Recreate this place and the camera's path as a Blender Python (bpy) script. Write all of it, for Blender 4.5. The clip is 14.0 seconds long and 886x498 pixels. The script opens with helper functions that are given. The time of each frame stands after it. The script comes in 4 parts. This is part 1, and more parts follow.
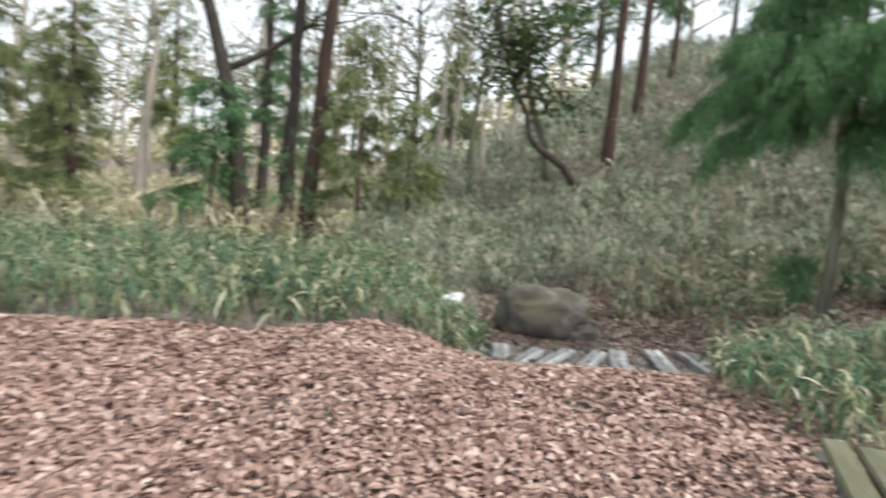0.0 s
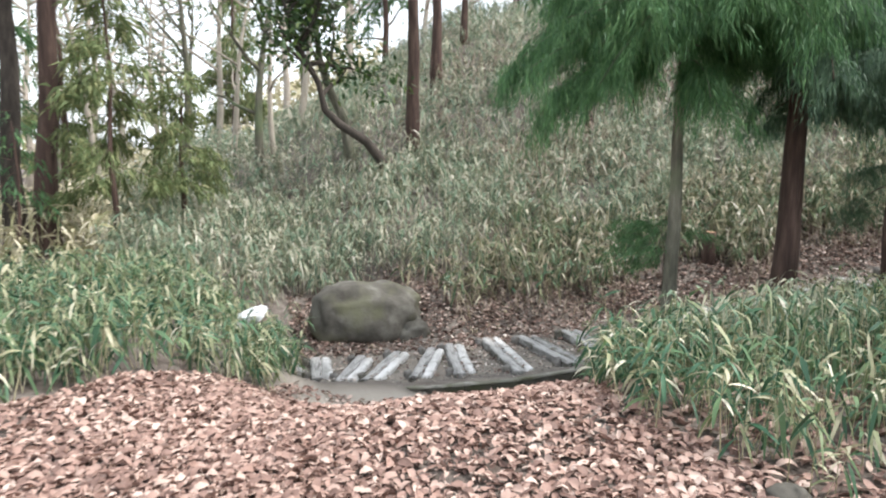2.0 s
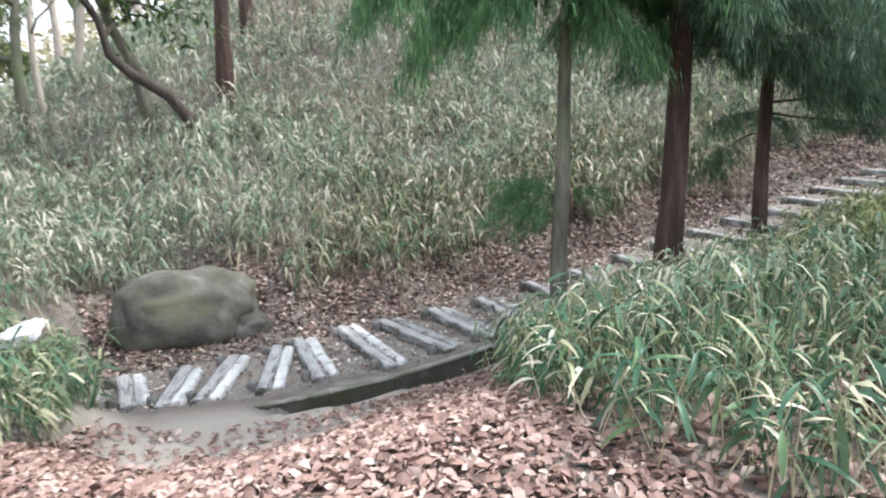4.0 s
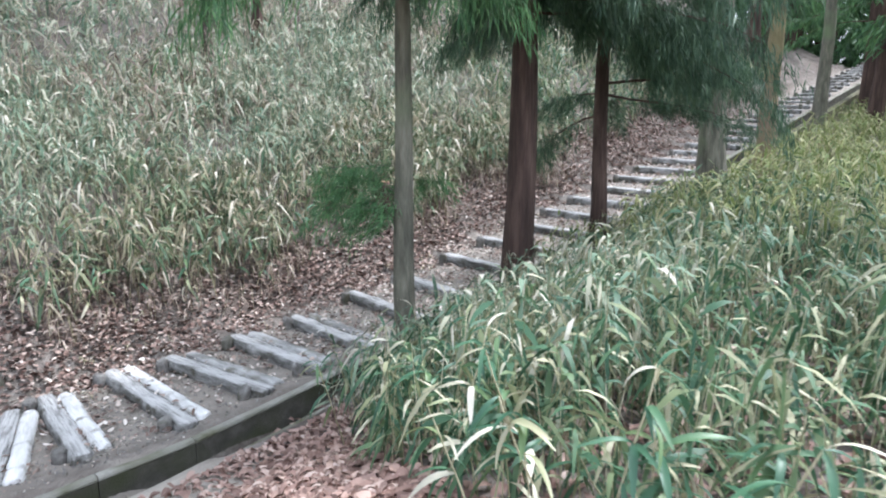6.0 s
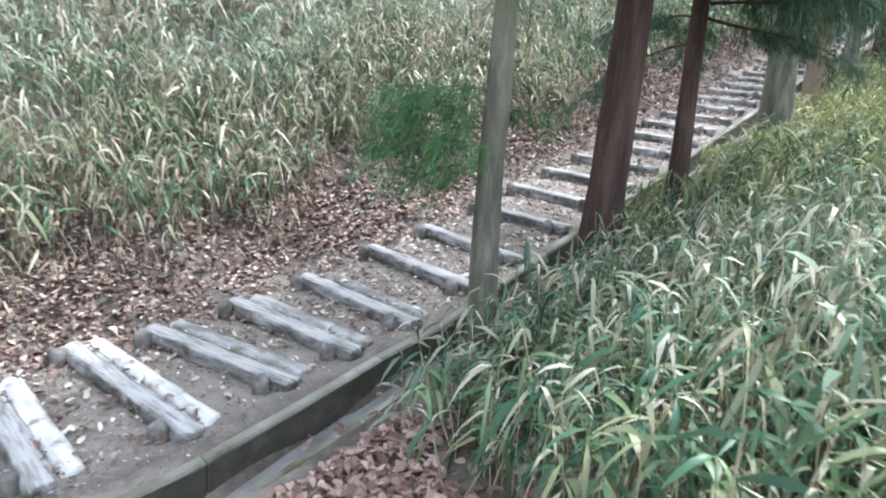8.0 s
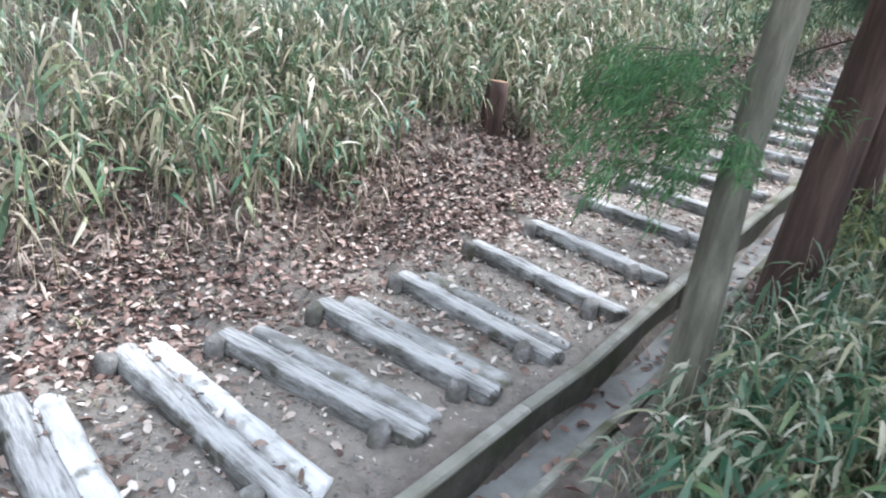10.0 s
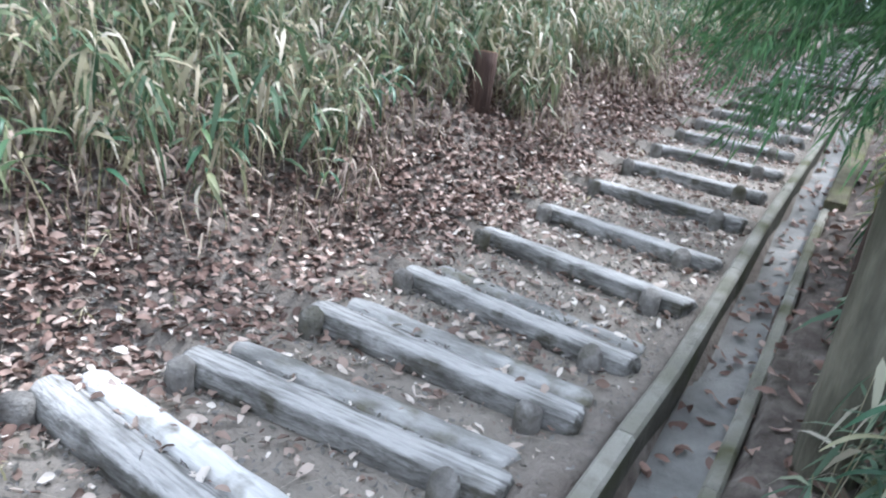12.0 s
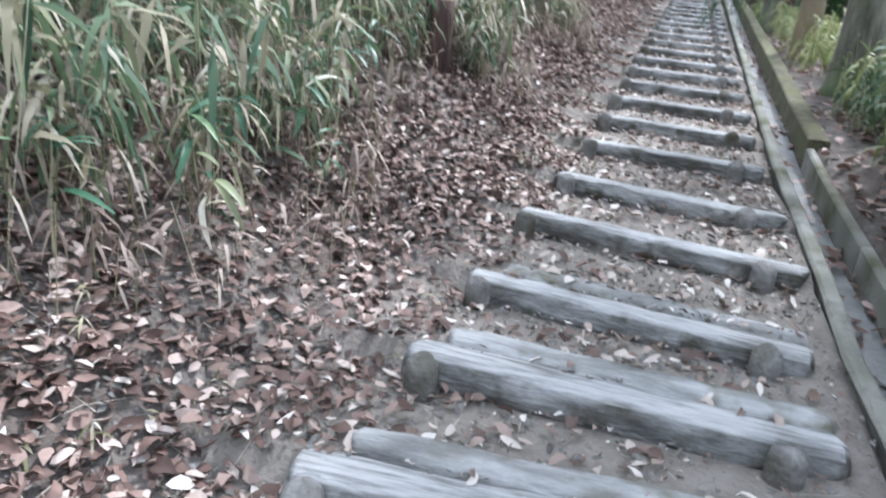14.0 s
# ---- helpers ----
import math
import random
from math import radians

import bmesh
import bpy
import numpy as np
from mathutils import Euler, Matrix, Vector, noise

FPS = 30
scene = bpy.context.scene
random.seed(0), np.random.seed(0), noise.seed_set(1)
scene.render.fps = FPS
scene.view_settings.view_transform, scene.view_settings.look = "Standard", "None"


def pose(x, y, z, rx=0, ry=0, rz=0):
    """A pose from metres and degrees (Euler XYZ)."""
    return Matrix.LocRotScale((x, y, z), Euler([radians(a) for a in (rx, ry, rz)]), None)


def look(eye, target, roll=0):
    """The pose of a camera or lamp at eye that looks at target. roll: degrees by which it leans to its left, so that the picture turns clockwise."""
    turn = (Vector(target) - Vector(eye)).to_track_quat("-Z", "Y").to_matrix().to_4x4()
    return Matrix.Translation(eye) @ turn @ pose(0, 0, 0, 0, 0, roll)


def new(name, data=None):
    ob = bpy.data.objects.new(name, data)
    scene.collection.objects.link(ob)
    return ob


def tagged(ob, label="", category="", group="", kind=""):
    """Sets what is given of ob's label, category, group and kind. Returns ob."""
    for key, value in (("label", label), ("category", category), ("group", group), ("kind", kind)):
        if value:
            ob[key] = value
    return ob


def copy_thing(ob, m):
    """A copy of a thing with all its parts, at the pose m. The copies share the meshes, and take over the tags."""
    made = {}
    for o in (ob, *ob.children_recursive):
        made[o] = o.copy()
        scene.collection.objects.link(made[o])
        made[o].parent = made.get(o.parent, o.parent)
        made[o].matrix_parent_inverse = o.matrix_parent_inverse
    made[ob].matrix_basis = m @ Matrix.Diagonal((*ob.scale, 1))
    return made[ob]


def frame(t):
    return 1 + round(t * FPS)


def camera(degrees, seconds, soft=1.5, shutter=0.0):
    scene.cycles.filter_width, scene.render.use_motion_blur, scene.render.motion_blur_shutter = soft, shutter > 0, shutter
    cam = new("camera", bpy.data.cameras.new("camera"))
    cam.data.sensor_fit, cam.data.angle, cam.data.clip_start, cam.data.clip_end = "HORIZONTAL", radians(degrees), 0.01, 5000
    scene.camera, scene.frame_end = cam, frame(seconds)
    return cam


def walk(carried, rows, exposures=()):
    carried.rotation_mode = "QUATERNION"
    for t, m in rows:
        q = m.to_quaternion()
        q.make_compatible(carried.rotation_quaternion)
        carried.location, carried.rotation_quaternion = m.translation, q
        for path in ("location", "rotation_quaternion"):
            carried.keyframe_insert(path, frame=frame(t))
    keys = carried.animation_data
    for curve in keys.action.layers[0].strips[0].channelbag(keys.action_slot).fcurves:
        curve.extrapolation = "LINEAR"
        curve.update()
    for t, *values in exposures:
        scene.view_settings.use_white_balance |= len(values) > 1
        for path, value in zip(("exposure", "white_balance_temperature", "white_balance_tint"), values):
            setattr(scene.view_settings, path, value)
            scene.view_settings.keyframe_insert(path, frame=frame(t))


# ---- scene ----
cam = camera(67.4, 14.0, 2.0, 0.4)
METRES, EYE, TILT, LEAN, TURN = 9.5, 1.5, -6.5, -4.75, 0.0
EXPOSE, BENCH_TURN = 0.68, -21.0
ROWS = [
    (0.0, 0.0, 0.0, 0.0, -0.0, 0.0, 0.0),
    (0.5, 0.0065, 0.0438, 0.0005, -13.36, -2.13, 1.71),
    (1.0, -0.0011, 0.0866, 0.0069, -19.21, -4.5, 2.6),
    (1.5, 0.0059, 0.1272, 0.0104, -15.72, -2.68, 4.94),
    (2.0, 0.0117, 0.1672, 0.0124, -16.85, -2.47, 5.93),
    (2.5, 0.0183, 0.2041, 0.0131, -28.11, -7.02, 6.3),
    (3.0, 0.0206, 0.2414, 0.0147, -27.26, -5.45, 7.91),
    (5.5, 0.0639, 0.4159, 0.0137, -48.13, -12.07, 6.89),
    (6.0, 0.0829, 0.4439, 0.0109, -51.65, -10.49, 8.05),
    (6.5, 0.0904, 0.4789, 0.0084, -52.4, -10.72, 8.4),
    (7.0, 0.1021, 0.5168, 0.0091, -53.04, -11.2, 8.08),
    (7.5, 0.1189, 0.5593, 0.0073, -49.56, -13.74, 6.57),
    (8.0, 0.1338, 0.5953, 0.0062, -55.49, -16.29, 4.47),
    (8.5, 0.1596, 0.6318, 0.0052, -55.08, -17.75, 1.91),
    (9.0, 0.1665, 0.671, 0.0045, -54.97, -18.85, 0.14),
    (11.5, 0.1952, 0.7874, -0.0284, -51.62, -17.78, -1.31),
    (12.0, 0.21, 0.8137, -0.0422, -59.69, -17.53, -0.65),
    (12.5, 0.2187, 0.8393, -0.0498, -60.82, -19.51, -0.06),
    (13.0, 0.2173, 0.8667, -0.0538, -63.52, -16.76, 1.35),
    (13.5, 0.2321, 0.905, -0.0555, -67.77, -15.13, 3.13),
    (14.0, 0.2431, 0.9382, -0.0528, -74.18, -20.42, 1.76),
]
walk(cam, [(t, pose(0, 0, EYE, TILT, LEAN, TURN) @ pose(METRES * x, METRES * y, METRES * z, 90 + pitch, roll, yaw)) for t, x, y, z, yaw, pitch, roll in ROWS],
     exposures=[(0.0, EXPOSE - 0.3, 6450, 8), (1.5, EXPOSE, 6400, 10), (3.0, EXPOSE + 0.2, 6200, 10), (6.5, EXPOSE + 0.5, 5750, 12), (9.0, EXPOSE + 0.7, 5750, 11), (11.5, EXPOSE + 0.54, 5600, 11), (14.0, EXPOSE + 0.48, 5550, 11)])

# ---- light ----
world = bpy.data.worlds.new("sky")
scene.world = world
world.use_nodes = True
wn = world.node_tree
sky = wn.nodes.new("ShaderNodeTexSky")
sky.sky_type, sky.sun_disc = "NISHITA", False
sky.sun_elevation, sky.sun_rotation = radians(56), radians(114)
sky.air_density, sky.dust_density, sky.ozone_density = 1.0, 4.0, 1.0
cloud = wn.nodes.new("ShaderNodeMix")
cloud.data_type = "RGBA"
cloud.inputs[0].default_value = 0.65
cloud.inputs[7].default_value = (9.0, 9.3, 9.6, 1)
wn.links.new(sky.outputs[0], cloud.inputs[6])
wn.links.new(cloud.outputs[2], wn.nodes["Background"].inputs[0])
wn.nodes["Background"].inputs[1].default_value = 0.15
sun_data = bpy.data.lights.new("sun", "SUN")
sun_data.energy, sun_data.angle, sun_data.color = 3.0, radians(8), (1.0, 0.96, 0.91)
sun = new("sun", sun_data)
sun.matrix_world = look((11, -5, 18), (0, 0, 0))

rng = np.random.default_rng(7)


# ---- materials ----
def material(name, colours, scale=8.0, rough=0.8, bump=0.3, bump_scale=60.0, island=0.0, stretch=(1, 1, 1), stain=None, stain_scale=1.5, spec=0.3, through_light=0.0, per_object=False):
    """colours: ramp stops (position, rgb). island: how far each separate piece picks its own place on the ramp."""
    m = bpy.data.materials.new(name)
    m.use_nodes = True
    n, l = m.node_tree.nodes, m.node_tree.links
    b = n["Principled BSDF"]
    b.inputs["Roughness"].default_value = rough
    b.inputs["Specular IOR Level"].default_value = spec
    tc = n.new("ShaderNodeTexCoord")
    mp = n.new("ShaderNodeMapping")
    mp.inputs["Scale"].default_value = stretch
    own = n.new("ShaderNodeObjectInfo")
    far_off = n.new("ShaderNodeVectorMath")
    far_off.operation = "MULTIPLY_ADD"
    l.new(own.outputs["Random"], far_off.inputs[0])
    far_off.inputs[1].default_value = (0, 31, 17) if island == 0 else (0, 0, 0)
    l.new(tc.outputs["Object"], far_off.inputs[2])
    l.new(far_off.outputs[0], mp.inputs[0])
    nz = n.new("ShaderNodeTexNoise")
    nz.inputs["Scale"].default_value, nz.inputs["Detail"].default_value, nz.inputs["Roughness"].default_value = scale, 8, 0.64
    l.new(mp.outputs[0], nz.inputs["Vector"])
    ramp = n.new("ShaderNodeValToRGB")
    while len(ramp.color_ramp.elements) < len(colours):
        ramp.color_ramp.elements.new(0.5)
    for e, (p, c) in zip(ramp.color_ramp.elements, colours):
        e.position, e.color = p, (*c, 1)
    value = nz.outputs["Fac"]
    if island > 0:
        if per_object:
            rnd = n.new("ShaderNodeObjectInfo").outputs["Random"]
        else:
            rnd = n.new("ShaderNodeNewGeometry").outputs["Random Per Island"]
        mx = n.new("ShaderNodeMix")
        mx.inputs[0].default_value = island
        l.new(value, mx.inputs[2])
        l.new(rnd, mx.inputs[3])
        value = mx.outputs[0]
    l.new(value, ramp.inputs[0])
    colour = ramp.outputs[0]
    if stain:
        n2 = n.new("ShaderNodeTexNoise")
        n2.inputs["Scale"].default_value, n2.inputs["Detail"].default_value = stain_scale, 5
        l.new(far_off.outputs[0], n2.inputs["Vector"])
        r2 = n.new("ShaderNodeValToRGB")
        r2.color_ramp.elements[0].position, r2.color_ramp.elements[1].position = stain[1], stain[2]
        l.new(n2.outputs["Fac"], r2.inputs[0])
        m2 = n.new("ShaderNodeMix")
        m2.data_type = "RGBA"
        l.new(r2.outputs[0], m2.inputs[0])
        l.new(colour, m2.inputs[6])
        m2.inputs[7].default_value = (*stain[0], 1)
        colour = m2.outputs[2]
    l.new(colour, b.inputs["Base Color"])
    if bump:
        n3 = n.new("ShaderNodeTexNoise")
        n3.inputs["Scale"].default_value, n3.inputs["Detail"].default_value = bump_scale, 4
        l.new(mp.outputs[0], n3.inputs["Vector"])
        bp = n.new("ShaderNodeBump")
        bp.inputs["Strength"].default_value, bp.inputs["Distance"].default_value = bump, 0.02
        l.new(n3.outputs["Fac"], bp.inputs["Height"])
        l.new(bp.outputs[0], b.inputs["Normal"])
    if through_light:
        tr = n.new("ShaderNodeBsdfTranslucent")
        l.new(colour, tr.inputs[0])
        ms = n.new("ShaderNodeMixShader")
        ms.inputs[0].default_value = through_light
        l.new(b.outputs[0], ms.inputs[1])
        l.new(tr.outputs[0], ms.inputs[2])
        l.new(ms.outputs[0], n["Material Output"].inputs[0])
    return m


SASA = material("bamboo_grass", [(0.15, (0.03, 0.078, 0.043)), (0.38, (0.06, 0.13, 0.067)), (0.55, (0.115, 0.185, 0.088)), (0.66, (0.20, 0.235, 0.12)), (0.78, (0.36, 0.35, 0.22)), (0.9, (0.72, 0.69, 0.55))],
                scale=1.3, island=0.68, rough=0.55, bump=0, spec=0.35, through_light=0.25)
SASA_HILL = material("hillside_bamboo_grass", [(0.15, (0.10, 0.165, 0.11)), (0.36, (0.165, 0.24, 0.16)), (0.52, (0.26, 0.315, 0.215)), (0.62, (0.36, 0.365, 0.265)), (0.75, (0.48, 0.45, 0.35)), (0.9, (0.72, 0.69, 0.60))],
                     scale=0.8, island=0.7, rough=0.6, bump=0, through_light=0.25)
GRASS_DRY = material("dry_grass", [(0.1, (0.20, 0.21, 0.10)), (0.4, (0.38, 0.35, 0.21)), (0.65, (0.54, 0.49, 0.34)), (0.9, (0.72, 0.67, 0.53))], scale=1, island=0.7, rough=0.7, bump=0, through_light=0.25)
LITTER = material("fallen_leaves", [(0.1, (0.15, 0.092, 0.074)), (0.3, (0.23, 0.145, 0.116)), (0.5, (0.31, 0.20, 0.162)), (0.7, (0.39, 0.27, 0.222)), (0.85, (0.50, 0.375, 0.315)), (1.0, (0.64, 0.53, 0.46))],
                  scale=5, island=0.85, rough=0.62, bump=0.2, spec=0.35, through_light=0.1)
LITTER_DARK = material("damp_dark_leaves", [(0.1, (0.06, 0.038, 0.031)), (0.35, (0.125, 0.078, 0.062)), (0.58, (0.21, 0.138, 0.112)), (0.76, (0.33, 0.24, 0.20)), (0.92, (0.56, 0.46, 0.40))], scale=5, island=0.85, rough=0.7, bump=0.2)
LITTER_PALE = material("pale_fallen_leaves", [(0.1, (0.11, 0.075, 0.06)), (0.35, (0.25, 0.175, 0.14)), (0.55, (0.42, 0.33, 0.275)), (0.75, (0.60, 0.52, 0.45)), (0.92, (0.78, 0.72, 0.65))], scale=5, island=0.85, rough=0.6, bump=0.2, through_light=0.1)
CEDAR = material("cedar_needles", [(0.15, (0.03, 0.07, 0.036)), (0.45, (0.065, 0.14, 0.06)), (0.7, (0.12, 0.23, 0.09)), (0.9, (0.20, 0.28, 0.11))], scale=1.2, island=0.5, rough=0.6, bump=0, through_light=0.25)
# bamboo at the bank's foot, its shade mixed into the greens and browns
SASA_FOOT = material("shaded_bamboo_grass", [(0.15, (0.06, 0.11, 0.062)), (0.36, (0.108, 0.163, 0.088)), (0.5, (0.175, 0.208, 0.11)), (0.6, (0.265, 0.245, 0.15)), (0.72, (0.37, 0.32, 0.225)), (0.9, (0.72, 0.68, 0.58))],
                     scale=1.1, island=0.72, rough=0.6, bump=0, through_light=0.25)
# yellower bamboo copy with the sunlight beyond the cedars put into its colour
SASA_SUN = material("sunlit_bamboo_grass", [(0.15, (0.10, 0.14, 0.05)), (0.4, (0.19, 0.24, 0.08)), (0.6, (0.30, 0.33, 0.13)), (0.85, (0.50, 0.47, 0.27))], scale=1.2, island=0.7, rough=0.6, bump=0, through_light=0.3)
WITHERED = material("withered_stalks", [(0.15, (0.12, 0.088, 0.072)), (0.45, (0.23, 0.175, 0.145)), (0.7, (0.36, 0.29, 0.24)), (0.9, (0.52, 0.45, 0.37))], scale=1, island=0.75, rough=0.8, bump=0, through_light=0.15)
CEDAR_BRIGHT = material("fresh_cedar_needles", [(0.15, (0.042, 0.105, 0.048)), (0.45, (0.08, 0.18, 0.072)), (0.7, (0.14, 0.27, 0.105)), (0.9, (0.23, 0.34, 0.15))], scale=1.2, island=0.5, rough=0.55, bump=0, through_light=0.3)
CEDAR_DARK = material("dark_cedar_needles", [(0.15, (0.032, 0.06, 0.042)), (0.45, (0.06, 0.11, 0.066)), (0.7, (0.10, 0.165, 0.09)), (0.9, (0.16, 0.22, 0.125))], scale=1.2, island=0.5, rough=0.6, bump=0, through_light=0.2)
CEDAR_BROWN = material("rusty_cedar_needles", [(0.15, (0.08, 0.11, 0.045)), (0.5, (0.15, 0.195, 0.08)), (0.72, (0.25, 0.265, 0.125)), (0.9, (0.32, 0.22, 0.13))], scale=1.5, island=0.5, rough=0.7, bump=0, through_light=0.25)
BROADLEAF = material("evergreen_leaves", [(0.0, (0.02, 0.045, 0.018)), (0.5, (0.045, 0.09, 0.03)), (1.0, (0.16, 0.22, 0.05))], scale=2, island=0.6, rough=0.4, bump=0, through_light=0.3)
BARK = material("reddish_cedar_bark", [(0.25, (0.03, 0.02, 0.017)), (0.5, (0.075, 0.048, 0.039)), (0.75, (0.15, 0.10, 0.08))], scale=14, stretch=(1, 1, 0.12), rough=0.95, bump=0.9, bump_scale=45)
BARK_GREY = material("grey_bark", [(0.28, (0.06, 0.058, 0.045)), (0.5, (0.135, 0.128, 0.098)), (0.72, (0.26, 0.245, 0.19))], scale=12, stretch=(1, 1, 0.2), rough=0.95, bump=0.8, bump_scale=40, stain=((0.15, 0.19, 0.10), 0.5, 0.7))
BARK_DARK = material("dark_pine_bark", [(0.25, (0.028, 0.024, 0.02)), (0.5, (0.06, 0.05, 0.042)), (0.8, (0.12, 0.10, 0.085))], scale=14, stretch=(1, 1, 0.25), rough=0.95, bump=0.9, bump_scale=40)
BARK_PALE = material("pale_bark", [(0.25, (0.30, 0.26, 0.21)), (0.7, (0.50, 0.45, 0.38))], scale=10, stretch=(1, 1, 0.3), rough=0.9, bump=0.5)
BARK_MOSS = material("mossy_yellow_bark", [(0.25, (0.12, 0.10, 0.06)), (0.5, (0.22, 0.185, 0.10)), (0.8, (0.33, 0.285, 0.17))], scale=10, stretch=(1, 1, 0.3), rough=0.95, bump=0.7, stain=((0.20, 0.15, 0.11), 0.45, 0.65))
LOG = material("weathered_log", [(0.30, (0.035, 0.033, 0.029)), (0.43, (0.12, 0.116, 0.107)), (0.55, (0.25, 0.246, 0.234)), (0.74, (0.50, 0.49, 0.47))], scale=10, stretch=(0.3, 1, 1), rough=0.85, bump=1.0, bump_scale=50, stain=((0.075, 0.07, 0.055), 0.5, 0.64), stain_scale=9)
LOG_PALE = material("bleached_log", [(0.28, (0.33, 0.322, 0.305)), (0.45, (0.58, 0.572, 0.55)), (0.68, (0.84, 0.83, 0.81))], scale=11, stretch=(0.16, 1, 1), rough=0.75, bump=0.6, bump_scale=50, stain=((0.24, 0.225, 0.19), 0.55, 0.7), stain_scale=8)
LOG_GREY = material("grey_split_log", [(0.28, (0.12, 0.117, 0.108)), (0.45, (0.28, 0.275, 0.26)), (0.68, (0.54, 0.53, 0.51))], scale=10, stretch=(0.3, 1, 1), rough=0.8, bump=0.8, bump_scale=50, stain=((0.17, 0.16, 0.12), 0.52, 0.7), stain_scale=7)
POST = material("dark_wet_wood", [(0.2, (0.08, 0.075, 0.07)), (0.5, (0.19, 0.18, 0.165)), (0.8, (0.38, 0.37, 0.35))], scale=12, rough=0.9, bump=0.7, stain=((0.09, 0.085, 0.06), 0.5, 0.7), stain_scale=5)
CONCRETE = material("mossy_concrete", [(0.25, (0.15, 0.145, 0.12)), (0.5, (0.30, 0.29, 0.25)), (0.8, (0.46, 0.445, 0.40))], scale=7, rough=0.92, bump=0.5, bump_scale=90, stain=((0.105, 0.105, 0.06), 0.42, 0.66), stain_scale=3.5)
# gutter wall: its dark tone holds the shade inside as well as damp and moss
SHADED_WALL = material("shaded_damp_concrete", [(0.25, (0.045, 0.042, 0.034)), (0.5, (0.085, 0.08, 0.066)), (0.8, (0.15, 0.14, 0.12))], scale=8, rough=0.85, bump=0.5, bump_scale=80, stain=((0.06, 0.065, 0.035), 0.45, 0.65), stain_scale=3)
MOSS_STONE = material("mossy_block", [(0.25, (0.06, 0.056, 0.04)), (0.45, (0.11, 0.10, 0.065)), (0.6, (0.17, 0.16, 0.10)), (0.8, (0.26, 0.25, 0.2))], scale=6, rough=0.95, bump=0.8, bump_scale=50, stain=((0.12, 0.125, 0.055), 0.5, 0.64), stain_scale=3)
SILT = material("gutter_silt", [(0.25, (0.17, 0.168, 0.16)), (0.5, (0.27, 0.268, 0.255)), (0.8, (0.38, 0.375, 0.36))], scale=5, rough=0.8, bump=0.4)
ROCK = material("mossy_rock", [(0.25, (0.04, 0.037, 0.03)), (0.5, (0.092, 0.086, 0.073)), (0.75, (0.185, 0.178, 0.155))], scale=3.5, rough=0.95, bump=0.6, bump_scale=9, stain=((0.10, 0.10, 0.065), 0.5, 0.7), stain_scale=3)
MOSS_WOOD = material("mossy_planks", [(0.25, (0.055, 0.058, 0.036)), (0.5, (0.105, 0.108, 0.065)), (0.8, (0.19, 0.185, 0.13))], scale=6, stretch=(1, 0.15, 1), rough=0.9, bump=0.6, stain=((0.16, 0.15, 0.12), 0.5, 0.7), stain_scale=3)
PLASTIC = material("white_plastic_bag", [(0.2, (0.74, 0.76, 0.78)), (0.8, (0.85, 0.86, 0.87))], scale=6, rough=0.4, bump=0.4, bump_scale=25, through_light=0.2)
CUT_WOOD = material("cut_wood", [(0.2, (0.22, 0.13, 0.08)), (0.8, (0.38, 0.24, 0.15))], scale=20, rough=0.9)



def lit_worn_tops(m, worn):
    """Feet have worn the upper side of each log to pale bare wood, in patches along its grain; the light on the tops is
    painted in with it.
    """
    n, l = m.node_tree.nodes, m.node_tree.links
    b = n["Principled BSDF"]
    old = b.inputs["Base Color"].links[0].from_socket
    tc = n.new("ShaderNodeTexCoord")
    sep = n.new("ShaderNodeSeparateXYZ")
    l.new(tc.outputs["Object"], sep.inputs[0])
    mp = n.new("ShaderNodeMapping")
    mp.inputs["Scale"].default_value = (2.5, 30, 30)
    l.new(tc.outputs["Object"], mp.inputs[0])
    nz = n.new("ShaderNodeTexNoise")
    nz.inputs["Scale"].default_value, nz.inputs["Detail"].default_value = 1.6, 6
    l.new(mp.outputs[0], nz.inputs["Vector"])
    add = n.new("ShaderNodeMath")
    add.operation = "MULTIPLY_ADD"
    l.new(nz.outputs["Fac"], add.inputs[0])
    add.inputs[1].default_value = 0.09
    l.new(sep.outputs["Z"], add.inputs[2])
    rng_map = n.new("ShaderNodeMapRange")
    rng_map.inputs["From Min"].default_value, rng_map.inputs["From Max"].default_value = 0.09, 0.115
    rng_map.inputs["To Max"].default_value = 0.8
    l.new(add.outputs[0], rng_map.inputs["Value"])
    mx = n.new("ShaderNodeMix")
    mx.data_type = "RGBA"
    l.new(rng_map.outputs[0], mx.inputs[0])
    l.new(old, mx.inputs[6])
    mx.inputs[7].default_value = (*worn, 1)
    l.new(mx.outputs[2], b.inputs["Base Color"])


# pale tone by height: bare wood plus the light falling on the log tops
lit_worn_tops(LOG, (0.56, 0.55, 0.53))


